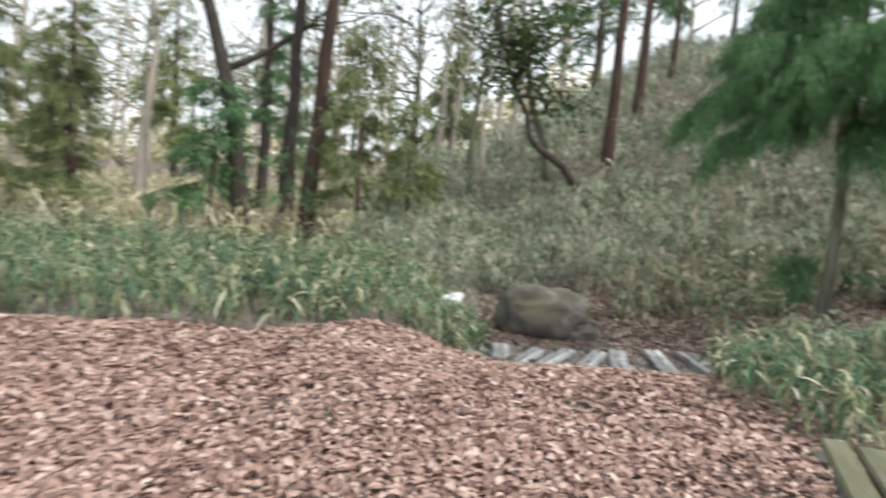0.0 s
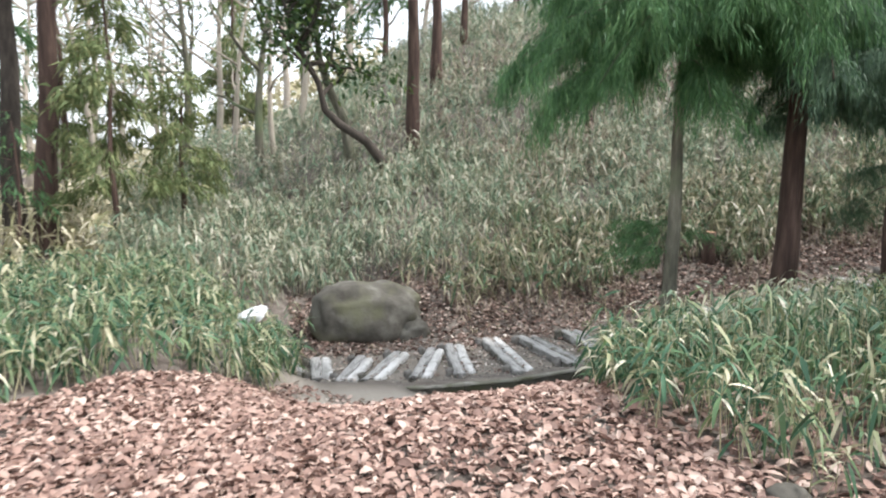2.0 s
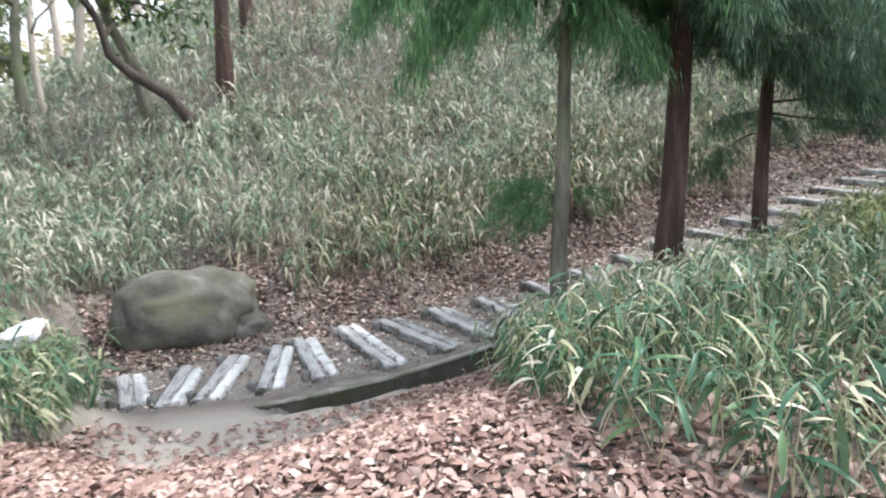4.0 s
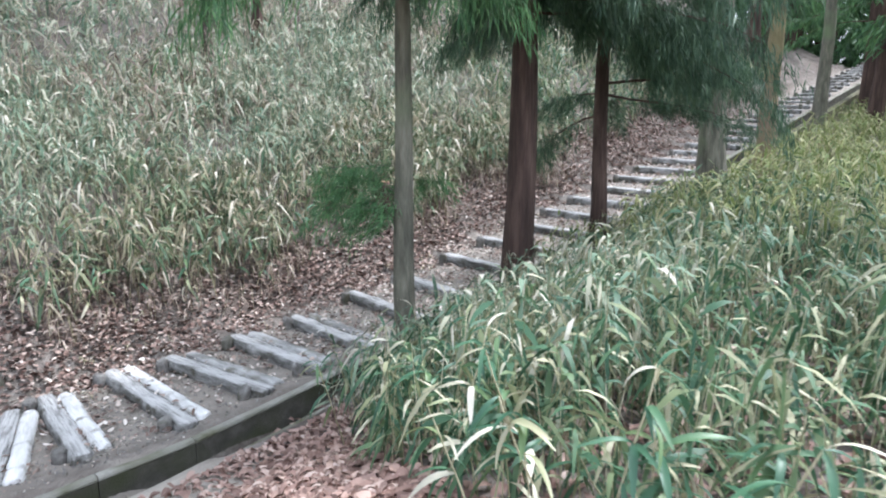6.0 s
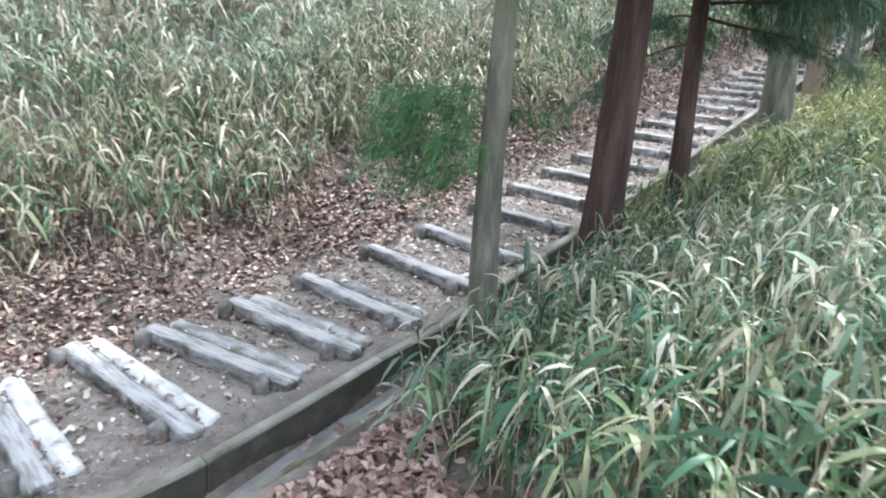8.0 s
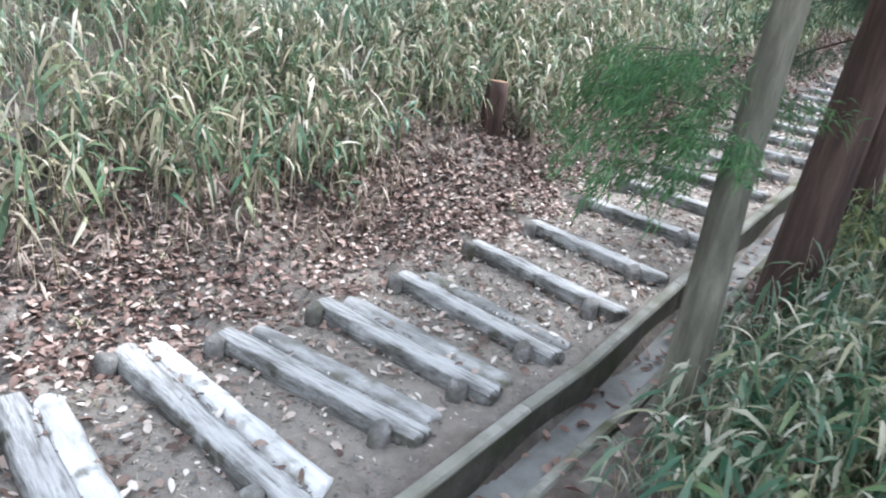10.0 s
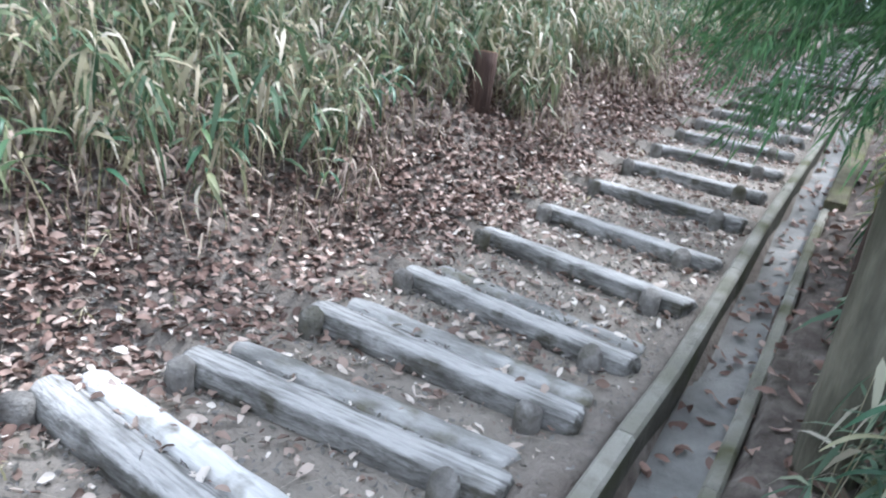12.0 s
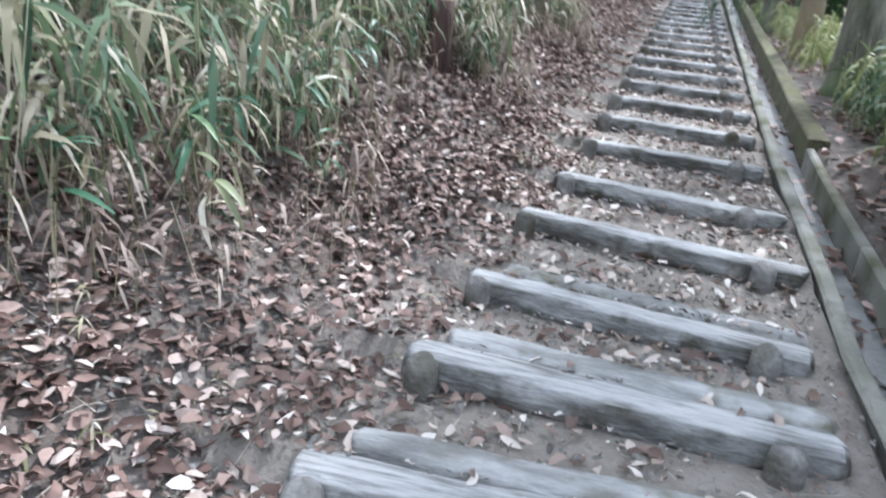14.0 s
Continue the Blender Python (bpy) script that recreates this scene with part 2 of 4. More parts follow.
def ground_material():
    m = material("forest_soil", [(0.28, (0.065, 0.054, 0.046)), (0.45, (0.12, 0.102, 0.088)), (0.58, (0.18, 0.158, 0.138)), (0.75, (0.28, 0.252, 0.225))], scale=9, rough=0.95, bump=0.9, bump_scale=50, stain=((0.105, 0.082, 0.068), 0.45, 0.7), stain_scale=1.2)
    n, l = m.node_tree.nodes, m.node_tree.links
    b = n["Principled BSDF"]
    old = b.inputs["Base Color"].links[0].from_socket
    at = n.new("ShaderNodeAttribute")
    at.attribute_name = "trodden"
    nz = n.new("ShaderNodeTexNoise")
    nz.inputs["Scale"].default_value, nz.inputs["Detail"].default_value, nz.inputs["Roughness"].default_value = 22, 10, 0.72
    rp = n.new("ShaderNodeValToRGB")
    for e, (p, c) in zip(rp.color_ramp.elements, [(0.36, (0.17, 0.15, 0.127, 1)), (0.66, (0.47, 0.425, 0.365, 1))]):
        e.position, e.color = p, c
    l.new(nz.outputs["Fac"], rp.inputs[0])
    mx = n.new("ShaderNodeMix")
    mx.data_type = "RGBA"
    l.new(at.outputs["Fac"], mx.inputs[0])
    l.new(old, mx.inputs[6])
    l.new(rp.outputs[0], mx.inputs[7])
    l.new(mx.outputs[2], b.inputs["Base Color"])
    return m


SOIL = ground_material()


# ---- the lie of the land ----
def smooth(a, b, v):
    t = np.clip((v - a) / (b - a), 0, 1)
    return t * t * (3 - 2 * t)


# each step: its end towards the bank and its end towards the gutter, with the height of its top
STEPS = [((0.55, 9.75), (0.66, 9.05), -0.90), ((1.00, 9.55), (0.93, 8.80), -0.89), ((1.55, 9.45), (1.15, 8.62), -0.88), ((2.00, 9.45), (1.42, 8.50), -0.86),
         ((2.45, 9.46), (1.95, 8.42), -0.85), ((2.70, 9.55), (2.47, 8.36), -0.84), ((3.24, 9.62), (3.12, 8.22), -0.82), ((3.64, 9.40), (3.74, 8.15), -0.76),
         ((4.22, 9.30), (4.20, 8.08), -0.70), ((4.90, 9.27), (4.74, 8.03), -0.67), ((5.61, 9.20), (5.37, 7.95), -0.55), ((6.25, 9.08), (6.00, 7.94), -0.46)]
for k in range(32):
    xs = 6.95 + 0.70 * k
    cy = 8.46 - 0.062 * (xs - 7)
    half = 0.56 - 0.006 * k
    STEPS.append(((xs + 0.08, cy + half), (xs - 0.08, cy - half), -0.345 + 0.1155 * k))
STEP_A = np.array([(a[0], a[1]) for a, b, z in STEPS])
STEP_B = np.array([(b[0], b[1]) for a, b, z in STEPS])
STEP_X = np.array([(a[0] + b[0]) / 2 for a, b, z in STEPS])
STEP_Z = np.array([z for a, b, z in STEPS])


def stair_middle(x):
    return np.interp(x, [-2, 0.6, 1.2, 2, 3, 4, 5.5, 7, 32], [10.6, 9.4, 9.1, 8.98, 8.92, 8.75, 8.57, 8.46, 6.91])


def gutter_line(x):
    """The y of the middle of the gutter's wall beside the steps."""
    return np.interp(x, [-0.6, 0.3, 0.7, 1.2, 2, 3, 4, 5.5, 7, 32], [10.2, 9.2, 8.72, 8.34, 8.10, 8.0, 7.94, 7.86, 7.80, 6.27])


def rise(x):
    return np.interp(x, STEP_X, STEP_Z)


def base_height(x, y):
    hollow = smooth(-0.9, 1.0, x) * smooth(5.0, 7.7, y)
    z = -0.86 * hollow
    up = np.where(x > 3, rise(np.clip(x, 3, 29)) + 0.82, 0)
    z = z + up * smooth(3.5, 8.0, y) * np.where(y < 8, 0.92, 1)
    bank = np.maximum(0, y - (9.75 - 0.12 * np.clip(x - 5, 0, 12) + 0.9 * smooth(2.6, 1.2, x)))
    west = smooth(-4.5, 4.2, x)
    top = 8.5 + 1.5 * smooth(0.5, 4.0, x) + 4.0 * smooth(3.0, 8.0, x)
    over = np.minimum(bank, top)
    lift = 0.56 * over * np.exp(-(over / (18.0 + 14.0 * smooth(3.0, 8.0, x))) ** 2) + 0.02 * (bank - over)
    z = z + lift * west
    return z


def bumps(x, y):
    return 0.02 * np.sin(2.1 * x + 0.7 * y) * np.sin(1.7 * y - 0.4 * x) + 0.012 * np.sin(5.3 * x + 1.1) * np.sin(4.7 * y)


def height(x, y):
    x, y = np.asarray(x, float), np.asarray(y, float)
    z = base_height(x, y) + bumps(x, y)
    # treads behind the steps
    k = np.zeros(x.shape, int)
    gap = np.full(x.shape, 9.0)
    past = np.full(x.shape, 9.0)
    for i, (a, b) in enumerate(zip(STEP_A, STEP_B)):
        line = b[0] + (a[0] - b[0]) * (y - b[1]) / (a[1] - b[1])
        k = np.where(x > line + 0.03, i, k)
        past = np.where(x > line + 0.03, x - line, past)
        gap = np.minimum(gap, np.where(x <= line + 0.03, line - x, 9.0))
    f = np.clip(past / np.maximum(past + gap, 0.05), 0, 1)
    here, after = STEP_Z[k], STEP_Z[np.minimum(k + 1, len(STEP_Z) - 1)]
    tread = (here - 0.032) * (1 - f) + (after - 0.118) * f
    mid = stair_middle(x)
    on = (1 - smooth(0.52, 0.95, np.abs(y - mid - 0.1))) * smooth(0.0, 0.8, x) * (1 - smooth(28, 29, x))
    z = z * (1 - on) + tread * on
    # the gutter's trench
    g = gutter_line(x) - y
    trench = smooth(-0.02, 0.03, g) * (1 - smooth(0.29, 0.35, g)) * smooth(1.6, 2.3, x) * (1 - smooth(28, 29, x))
    floor = rise(x) - 0.256
    return np.where(trench > 0, np.minimum(z, z * (1 - trench) + floor * trench), z)


def axis(parts):
    out = []
    for a, b, s in parts:
        out += list(np.arange(a, b, s))
    return np.array(out + [parts[-1][1]])


GX = axis([(-900, -100, 100), (-100, -30, 7), (-30, -8, 1.0), (-8, -1, 0.2), (-1, 9, 0.06), (9, 16, 0.1), (16, 30, 0.3), (30, 100, 7), (100, 901, 100)])
GY = axis([(-900, -100, 100), (-100, -20, 8), (-20, -2, 1.0), (-2, 5, 0.15), (5, 10, 0.065), (10, 22, 0.2), (22, 40, 1.0), (40, 100, 6), (100, 901, 100)])


def mesh_object(name, verts, faces, mat, parent=None, label="", shade=False):
    me = bpy.data.meshes.new(name)
    me.from_pydata(verts, [], faces)
    me.materials.append(mat)
    if shade:
        me.polygons.foreach_set("use_smooth", [True] * len(me.polygons))
    ob = new(name, me)
    if parent is not None:
        ob.parent = parent
    if label:
        ob["label"] = label
    return ob


def raw_mesh(name, verts, loops, sizes, mat):
    """A mesh straight from arrays: vertices, vertex indices of all faces in turn, corners of each face."""
    me = bpy.data.meshes.new(name)
    me.vertices.add(len(verts))
    me.vertices.foreach_set("co", np.asarray(verts, np.float32).ravel())
    me.loops.add(len(loops))
    me.loops.foreach_set("vertex_index", np.asarray(loops, np.int32))
    me.polygons.add(len(sizes))
    me.polygons.foreach_set("loop_start", np.concatenate([[0], np.cumsum(sizes)[:-1]]).astype(np.int32))
    me.polygons.foreach_set("use_smooth", np.ones(len(sizes), bool))
    me.update(calc_edges=True)
    me.materials.append(mat)
    return me


XX, YY = np.meshgrid(GX, GY)
ZZ = height(XX, YY)
nx, ny = len(GX), len(GY)
idx = np.arange(nx * ny).reshape(ny, nx)
quads = np.stack([idx[:-1, :-1], idx[:-1, 1:], idx[1:, 1:], idx[1:, :-1]], -1).reshape(-1, 4)
ground_mesh = raw_mesh("ground", np.stack([XX, YY, ZZ], -1).reshape(-1, 3), quads.ravel(), np.full(len(quads), 4), SOIL)


def trodden(x, y):
    """Where feet keep the soil bare: on the steps and on the way down to them."""
    mid = stair_middle(x)
    on = 1 - smooth(0.5, 1.0, np.abs(y - mid - 0.05))
    down = 1 - smooth(0.35, 0.9, np.abs(y - np.interp(x, [0.3, 1, 2, 3.2], [8.3, 7.65, 7.4, 7.5])))
    return np.maximum(0.6 * on * smooth(0, 0.8, x), down * smooth(0.2, 0.8, x) * (1 - smooth(2.6, 3.4, x)))


at = ground_mesh.attributes.new("trodden", "FLOAT", "POINT")
at.data.foreach_set("value", trodden(XX, YY).ravel().astype(np.float32))
ground = tagged(new("ground", ground_mesh), "brown forest soil with a trodden path and a rising bank", "ground", kind="structure")


# ---- leaves, blades and tubes ----
def unit(v):
    return v / np.maximum(np.linalg.norm(v, axis=-1, keepdims=True), 1e-9)


def blade_mesh(name, base, way, side, length, width, droop, mat, curl=0.0):
    """One mesh of many lance-shaped leaves: base points, directions, side directions, lengths, widths and how far the tip hangs."""
    n = len(base)
    L, W, D = length[:, None], width[:, None], droop[:, None]
    down = np.array([0, 0, -1.0])
    nrm = unit(np.cross(way, side))
    p1 = base + way * L * 0.35 + down * D * 0.12
    p2 = base + way * L * 0.72 + down * D * 0.5
    tip = base + way * L + down * D
    c = nrm * (W * curl)
    v = np.stack([base, p1 - side * W * 0.5 + c, p1 + side * W * 0.5 + c, p2 - side * W * 0.36 + c, p2 + side * W * 0.36 + c, tip], 1)
    o = (np.arange(n) * 6)[:, None]
    f = np.concatenate([o + np.array([[0, 2, 1]]), o + np.array([[1, 2, 4, 3]]), o + np.array([[3, 4, 5]])], 1)
    return raw_mesh(name, v.reshape(-1, 3), f.ravel(), np.tile([3, 4, 3], n), mat)


def sasa_blades(name, x, y, tall, leaves, mat, size=0.17):
    """Broad-leaved dwarf bamboo: each stalk carries some leaves that spread and hang."""
    n = len(x)
    z = height(x, y)
    lean = rng.normal(0, 0.14, (n, 2)) * tall[:, None]
    top = np.stack([x + lean[:, 0], y + lean[:, 1], z + tall], 1)
    foot = np.stack([x, y, z], 1)
    rep = np.repeat(np.arange(n), leaves)
    m = len(rep)
    f = 1 - rng.random(m) ** 1.4 * 0.72
    base = foot[rep] * (1 - f[:, None]) + top[rep] * f[:, None]
    az = rng.random(m) * 2 * np.pi
    el = rng.normal(0.1, 0.6, m)
    way = np.stack([np.cos(az) * np.cos(el), np.sin(az) * np.cos(el), np.sin(el)], 1)
    tilt = rng.normal(0, 0.5, m)
    flat = np.stack([-np.sin(az), np.cos(az), np.zeros(m)], 1)
    side = unit(flat * np.cos(tilt)[:, None] + np.cross(way, flat) * np.sin(tilt)[:, None])
    L = size * rng.uniform(0.55, 1.25, m)
    return blade_mesh(name, base, way, side, L, L * rng.uniform(0.09, 0.17, m), L * rng.uniform(0.3, 1.3, m), mat, curl=0.12), foot, top


def stalk_mesh(name, foot, top, width, mat):
    """Thin three-sided stalks."""
    n = len(foot)
    ring = []
    for k in range(3):
        a = 2 * np.pi * k / 3
        o = np.array([np.cos(a), np.sin(a), 0]) * width
        ring += [foot + o, top + o * 0.5]
    v = np.stack(ring, 1)
    o = (np.arange(n) * 6)[:, None]
    f = np.concatenate([o + np.array([[0, 2, 3, 1]]), o + np.array([[2, 4, 5, 3]]), o + np.array([[4, 0, 1, 5]])], 1)
    return raw_mesh(name, v.reshape(-1, 3), f.ravel(), np.full(3 * n, 4), mat)


def scatter(x0, x1, y0, y1, per_metre, keep):
    n = int((x1 - x0) * (y1 - y0) * per_metre)
    x, y = rng.uniform(x0, x1, n), rng.uniform(y0, y1, n)
    patch = 0.5 + 0.5 * np.sin(1.9 * x + 2.3 * np.sin(0.8 * y)) * np.sin(2.2 * y + 1.3 * np.sin(1.1 * x))
    ok = keep(x, y) & (rng.random(n) < 0.3 + 0.7 * patch)
    return x[ok], y[ok]


def tube(pts, radii, seg=10, wobble=0.0, seed=0):
    """Verts and faces of a tapered round limb through pts, closed at the ends."""
    r = random.Random(seed)
    pts = [Vector(p) for p in pts]
    verts, faces = [], []
    for i, p in enumerate(pts):
        d = (pts[min(i + 1, len(pts) - 1)] - pts[max(i - 1, 0)]).normalized()
        a = d.orthogonal().normalized() if abs(d.z) < 0.9 else Vector((1, 0, 0)).cross(d).normalized()
        if i and a.dot(last) < 0:
            a = -a
        last = a
        b = d.cross(a)
        for k in range(seg):
            t = 2 * math.pi * k / seg
            q = radii[i] * (1 + wobble * r.uniform(-1, 1))
            verts.append(p + a * math.cos(t) * q + b * math.sin(t) * q)
    for i in range(len(pts) - 1):
        for k in range(seg):
            faces.append((i * seg + k, i * seg + (k + 1) % seg, (i + 1) * seg + (k + 1) % seg, (i + 1) * seg + k))
    faces.append(tuple(reversed(range(seg))))
    faces.append(tuple(range((len(pts) - 1) * seg, len(pts) * seg)))
    return verts, faces


def join(pieces):
    verts, faces = [], []
    for v, f in pieces:
        o = len(verts)
        verts += v
        faces += [tuple(i + o for i in q) for q in f]
    return verts, faces


def holder(name, x, y, z, label, category, group=""):
    ob = new(name)
    ob.empty_display_size = 0.1
    ob.location = (x, y, z)
    return tagged(ob, label, category, group)


def wander(p, d, length, n, bend, r):
    """Points of a limb that starts at p along d and bends at random."""
    pts, d = [Vector(p)], Vector(d).normalized()
    for _ in range(n):
        d = (d + Vector((r.uniform(-bend, bend), r.uniform(-bend, bend), r.uniform(-bend, bend)))).normalized()
        pts.append(pts[-1] + d * (length / n))
    return pts


# ---- trees ----
def needle_sprays(name, centres, ways, sizes, mat, count=12, long=(0.32, 0.66), wide=0.1, hang=0.45):
    """Drooping sprays of narrow needles round short twigs."""
    n = len(centres)
    rep = np.repeat(np.arange(n), count)
    m = len(rep)
    f = rng.random(m)
    S = sizes[rep]
    hang = np.broadcast_to(hang, n)[rep][:, None]
    base = centres[rep] + ways[rep] * (f * S)[:, None] + rng.normal(0, 0.12, (m, 3)) * S[:, None]
    base[:, 2] -= 0.78 * hang[:, 0] * S * f ** 2
    way = unit(ways[rep] * (1.1 - 0.65 * hang) + rng.normal(0, 1, (m, 3)) * (0.62 - 0.2 * hang) + np.array([0, 0, -1.0]) * hang)
    side = unit(np.cross(way, rng.normal(0, 1, (m, 3))))
    L = (S * rng.uniform(*long, m))[:, None]
    W = L * wide
    mid = base + way * L * 0.4
    tip = base + way * L + np.array([0, 0, -1.0]) * L * 0.35
    v = np.stack([base, mid + side * W, tip, mid - side * W], 1)
    return raw_mesh(name, v.reshape(-1, 3), np.arange(4 * m), np.full(m, 4), mat)


def cedar(x, y, radius, tall, label, crown_from, reach, boughs, lean=(0, 0), needles=CEDAR, bark=BARK, dense=1.0, extra=(), seed=1, sprays_each=16, size=0.26, fine=False):
    """A slim conifer: a bare trunk below, drooping boughs of needles above, and single low boughs in extra: (height, way, length)."""
    r = random.Random(seed)
    z = float(height(x, y))
    t = holder("cedar_tree", x, y, z, label, "tree", "trees along the path")
    n = 14
    pts = [Vector((lean[0] * s + 0.02 * math.sin(3 * s + seed), lean[1] * s + 0.02 * math.cos(2.3 * s + seed), s)) for s in [tall * i / n - 0.15 for i in range(n + 1)]]
    rad = [radius * (1.35 if i == 0 else 1.05 if i == 1 else 1.0 - 0.8 * i / n) for i in range(n + 1)]
    pts.insert(1, pts[0].lerp(pts[1], 0.45))
    rad.insert(1, radius * 1.14)
    v, f = tube(pts, rad, 16, 0.06, seed)
    mesh_object("trunk", v, f, bark, t, shade=True)
    limbs, C, D, S, H = [], [], [], [], []
    todo = list(extra)
    for k in range(boughs):
        h = crown_from + (tall - crown_from) * (k + r.random()) / boughs
        az = r.uniform(0, 2 * math.pi)
        ln = reach * (1 - 0.75 * (h - crown_from) / (tall - crown_from)) * r.uniform(0.6, 1.1)
        todo.append((h, (math.cos(az), math.sin(az), r.uniform(-0.15, 0.2)), ln))
    for h, d, ln in todo:
        k = min(range(len(pts)), key=lambda i: abs(pts[i].z - h))
        p0 = Vector((lean[0] * h, lean[1] * h, h))
        w = wander(p0, d, ln, 6, 0.16, r)
        for i in range(len(w)):
            w[i].z -= 0.22 * ln * (i / 6) ** 2
        limbs.append(tube(w, [max(0.004, 0.013 * (ln / 1.5) * (1 - i / 7)) for i in range(7)], 5, 0.05, seed))
        for s in range(int(sprays_each * dense * (ln if ln > 0.8 else 0.6 * ln))):
            q = r.uniform(0.18, 1.0)
            i = min(5, int(q * 6))
            p = w[i].lerp(w[i + 1], q * 6 - i)
            dd = (w[i + 1] - w[i]).normalized()
            sd = dd.cross(Vector((0, 0, 1))).normalized() * r.choice((-1, 1)) * r.uniform(0.3, 1.0)
            way = (dd * 0.6 + sd + Vector((0, 0, r.uniform(-0.5, 0.1)))).normalized()
            C.append(p + way * 0.02), D.append(way), S.append(size * r.uniform(0.6, 1.4) * (0.8 if h < 2.1 else 1)), H.append(0.3 if h < 2.1 else 0.85)
    if limbs:
        for v, f in limbs:
            mesh_object("bough", v, f, bark, t, shade=True)
        me = needle_sprays("crown", np.array(C), np.array(D), np.array(S), needles, *((90, (0.14, 0.34), 0.05, np.array(H)) if fine else ()))
        c = new("crown", me)
        c.parent = t
    return t


def broad_tree(x, y, radius, tall, label, lean, limbs_n, leafy, bark, leaf=BROADLEAF, seed=1, crown_from=0.45, leaf_size=0.09, path=None, name="broadleaf_tree", spread=0.45):
    """A forked tree: trunk, limbs, twigs, and leaves on the twigs where leafy is over 0."""
    r = random.Random(seed)
    z = float(height(x, y))
    t = holder(name, x, y, z, label, "tree", "trees of the wood")
    if path:
        pts = [Vector(p) for p in path]
    else:
        pts = [Vector((lean[0] * s + 0.12 * math.sin(0.9 * s + seed), lean[1] * s + 0.12 * math.cos(0.8 * s + seed) - 0.12 * math.cos(seed), s)) for s in [tall * i / 10 - 0.2 for i in range(11)]]
        pts[0].x, pts[0].y = 0, 0
    n = len(pts) - 1
    v, f = tube(pts, [radius * (1.25 if i == 0 else 1 - 0.78 * i / n) for i in range(n + 1)], 12, 0.07, seed)
    mesh_object("trunk", v, f, bark, t, shade=True)
    pieces, tips = [], []
    for k in range(limbs_n):
        q = crown_from + (1 - crown_from) * (k + r.random()) / limbs_n
        i = min(n - 1, int(q * n))
        p = pts[i].lerp(pts[i + 1], q * n - i)
        az = r.uniform(0, 2 * math.pi)
        d = Vector((math.cos(az), math.sin(az), r.uniform(0.2, 1.1)))
        ln = tall * spread * (1.1 - 0.6 * q) * r.uniform(0.6, 1.2)
        w = wander(p, d, ln, 6, 0.28, r)
        pieces.append(tube(w, [radius * 0.42 * (1 - i / 7.5) for i in range(7)], 6, 0.05, k))
        for j in range(5):
            a = r.randint(2, 6)
            w2 = wander(w[a], (w[a] - w[a - 1]).normalized() + Vector((r.uniform(-1, 1), r.uniform(-1, 1), r.uniform(-0.5, 0.9))), ln * r.uniform(0.3, 0.6), 4, 0.35, r)
            pieces.append(tube(w2, [radius * 0.14 * (1 - i / 5.5) for i in range(5)], 4, 0, k))
            tips += [(w2[i], (w2[i] - w2[i - 1]).normalized()) for i in range(1, 5)]
    for k in range(limbs_n):
        v, f = join(pieces[6 * k:6 * k + 6])
        mesh_object("limb", v, f, bark, t, shade=True)
    if leafy and tips:
        m = int(leafy * len(tips))
        pick = [tips[r.randrange(len(tips))] for _ in range(m)]
        base = np.array([p for p, d in pick]) + rng.normal(0, leaf_size * 1.6, (m, 3))
        way = unit(np.array([d for p, d in pick]) * 0.3 + rng.normal(0, 0.6, (m, 3)) + np.array([0, 0, -0.25]))
        side = unit(np.cross(way, rng.normal(0, 0.5, (m, 3)) + np.array([0, 0, 1.0])))
        L = leaf_size * rng.uniform(0.7, 1.3, m)
        c = new("crown", blade_mesh("crown", base, way, side, L, L * 0.42, L * 0.2, leaf))
        c.parent = t
    return t


# beside the gutter
cedar(4.40, 7.36, 0.085, 6.0, "slim greenish cedar with drooping bright green boughs beside the gutter", 3.3, 1.9, 64, bark=BARK_GREY, needles=CEDAR_BRIGHT, seed=3, sprays_each=30, fine=True,
      extra=[(3.75, (-1, 0.1, -0.05), 1.78), (3.80, (-0.9, -0.5, 0.0), 1.61), (3.65, (-0.6, -0.8, -0.1), 1.19), (3.25, (-0.2, -1, -0.1), 1.00), (3.85, (-1, 0.5, 0), 1.53), (3.45, (-0.5, -0.3, -0.2), 0.68), (3.55, (-0.9, -0.2, 0), 1.10), (3.20, (-0.1, -0.8, -0.1), 0.90), (3.65, (-1, -0.2, 0), 1.44), (3.60, (-0.8, -0.6, 0), 1.36), (3.95, (-1, 0.2, 0), 1.87), (3.85, (-0.5, -0.9, 0), 1.44), (4.05, (-0.9, -0.4, 0), 1.78), (4.15, (-0.6, -1, 0), 1.70), (4.05, (-0.3, -1, 0), 2.20), (4.65, (-0.8, -0.7, 0), 1.95), (3.75, (0.2, -1, 0), 1.80), (3.95, (-0.7, -0.9, 0), 1.44), (1.50, (-0.5, 0.45, 0.2), 0.60), (1.40, (-0.2, 0.6, 0.2), 0.55), (1.30, (-0.6, 0.2, 0.15), 0.50), (1.60, (-0.1, 0.7, 0.15), 0.55), (1.40, (-0.4, 0.6, 0.2), 0.65), (1.50, (0.4, -0.1, 0.1), 0.35), (1.35, (-0.4, 0.5, 0.1), 0.60), (1.20, (-0.3, 0.6, 0.1), 0.50)])
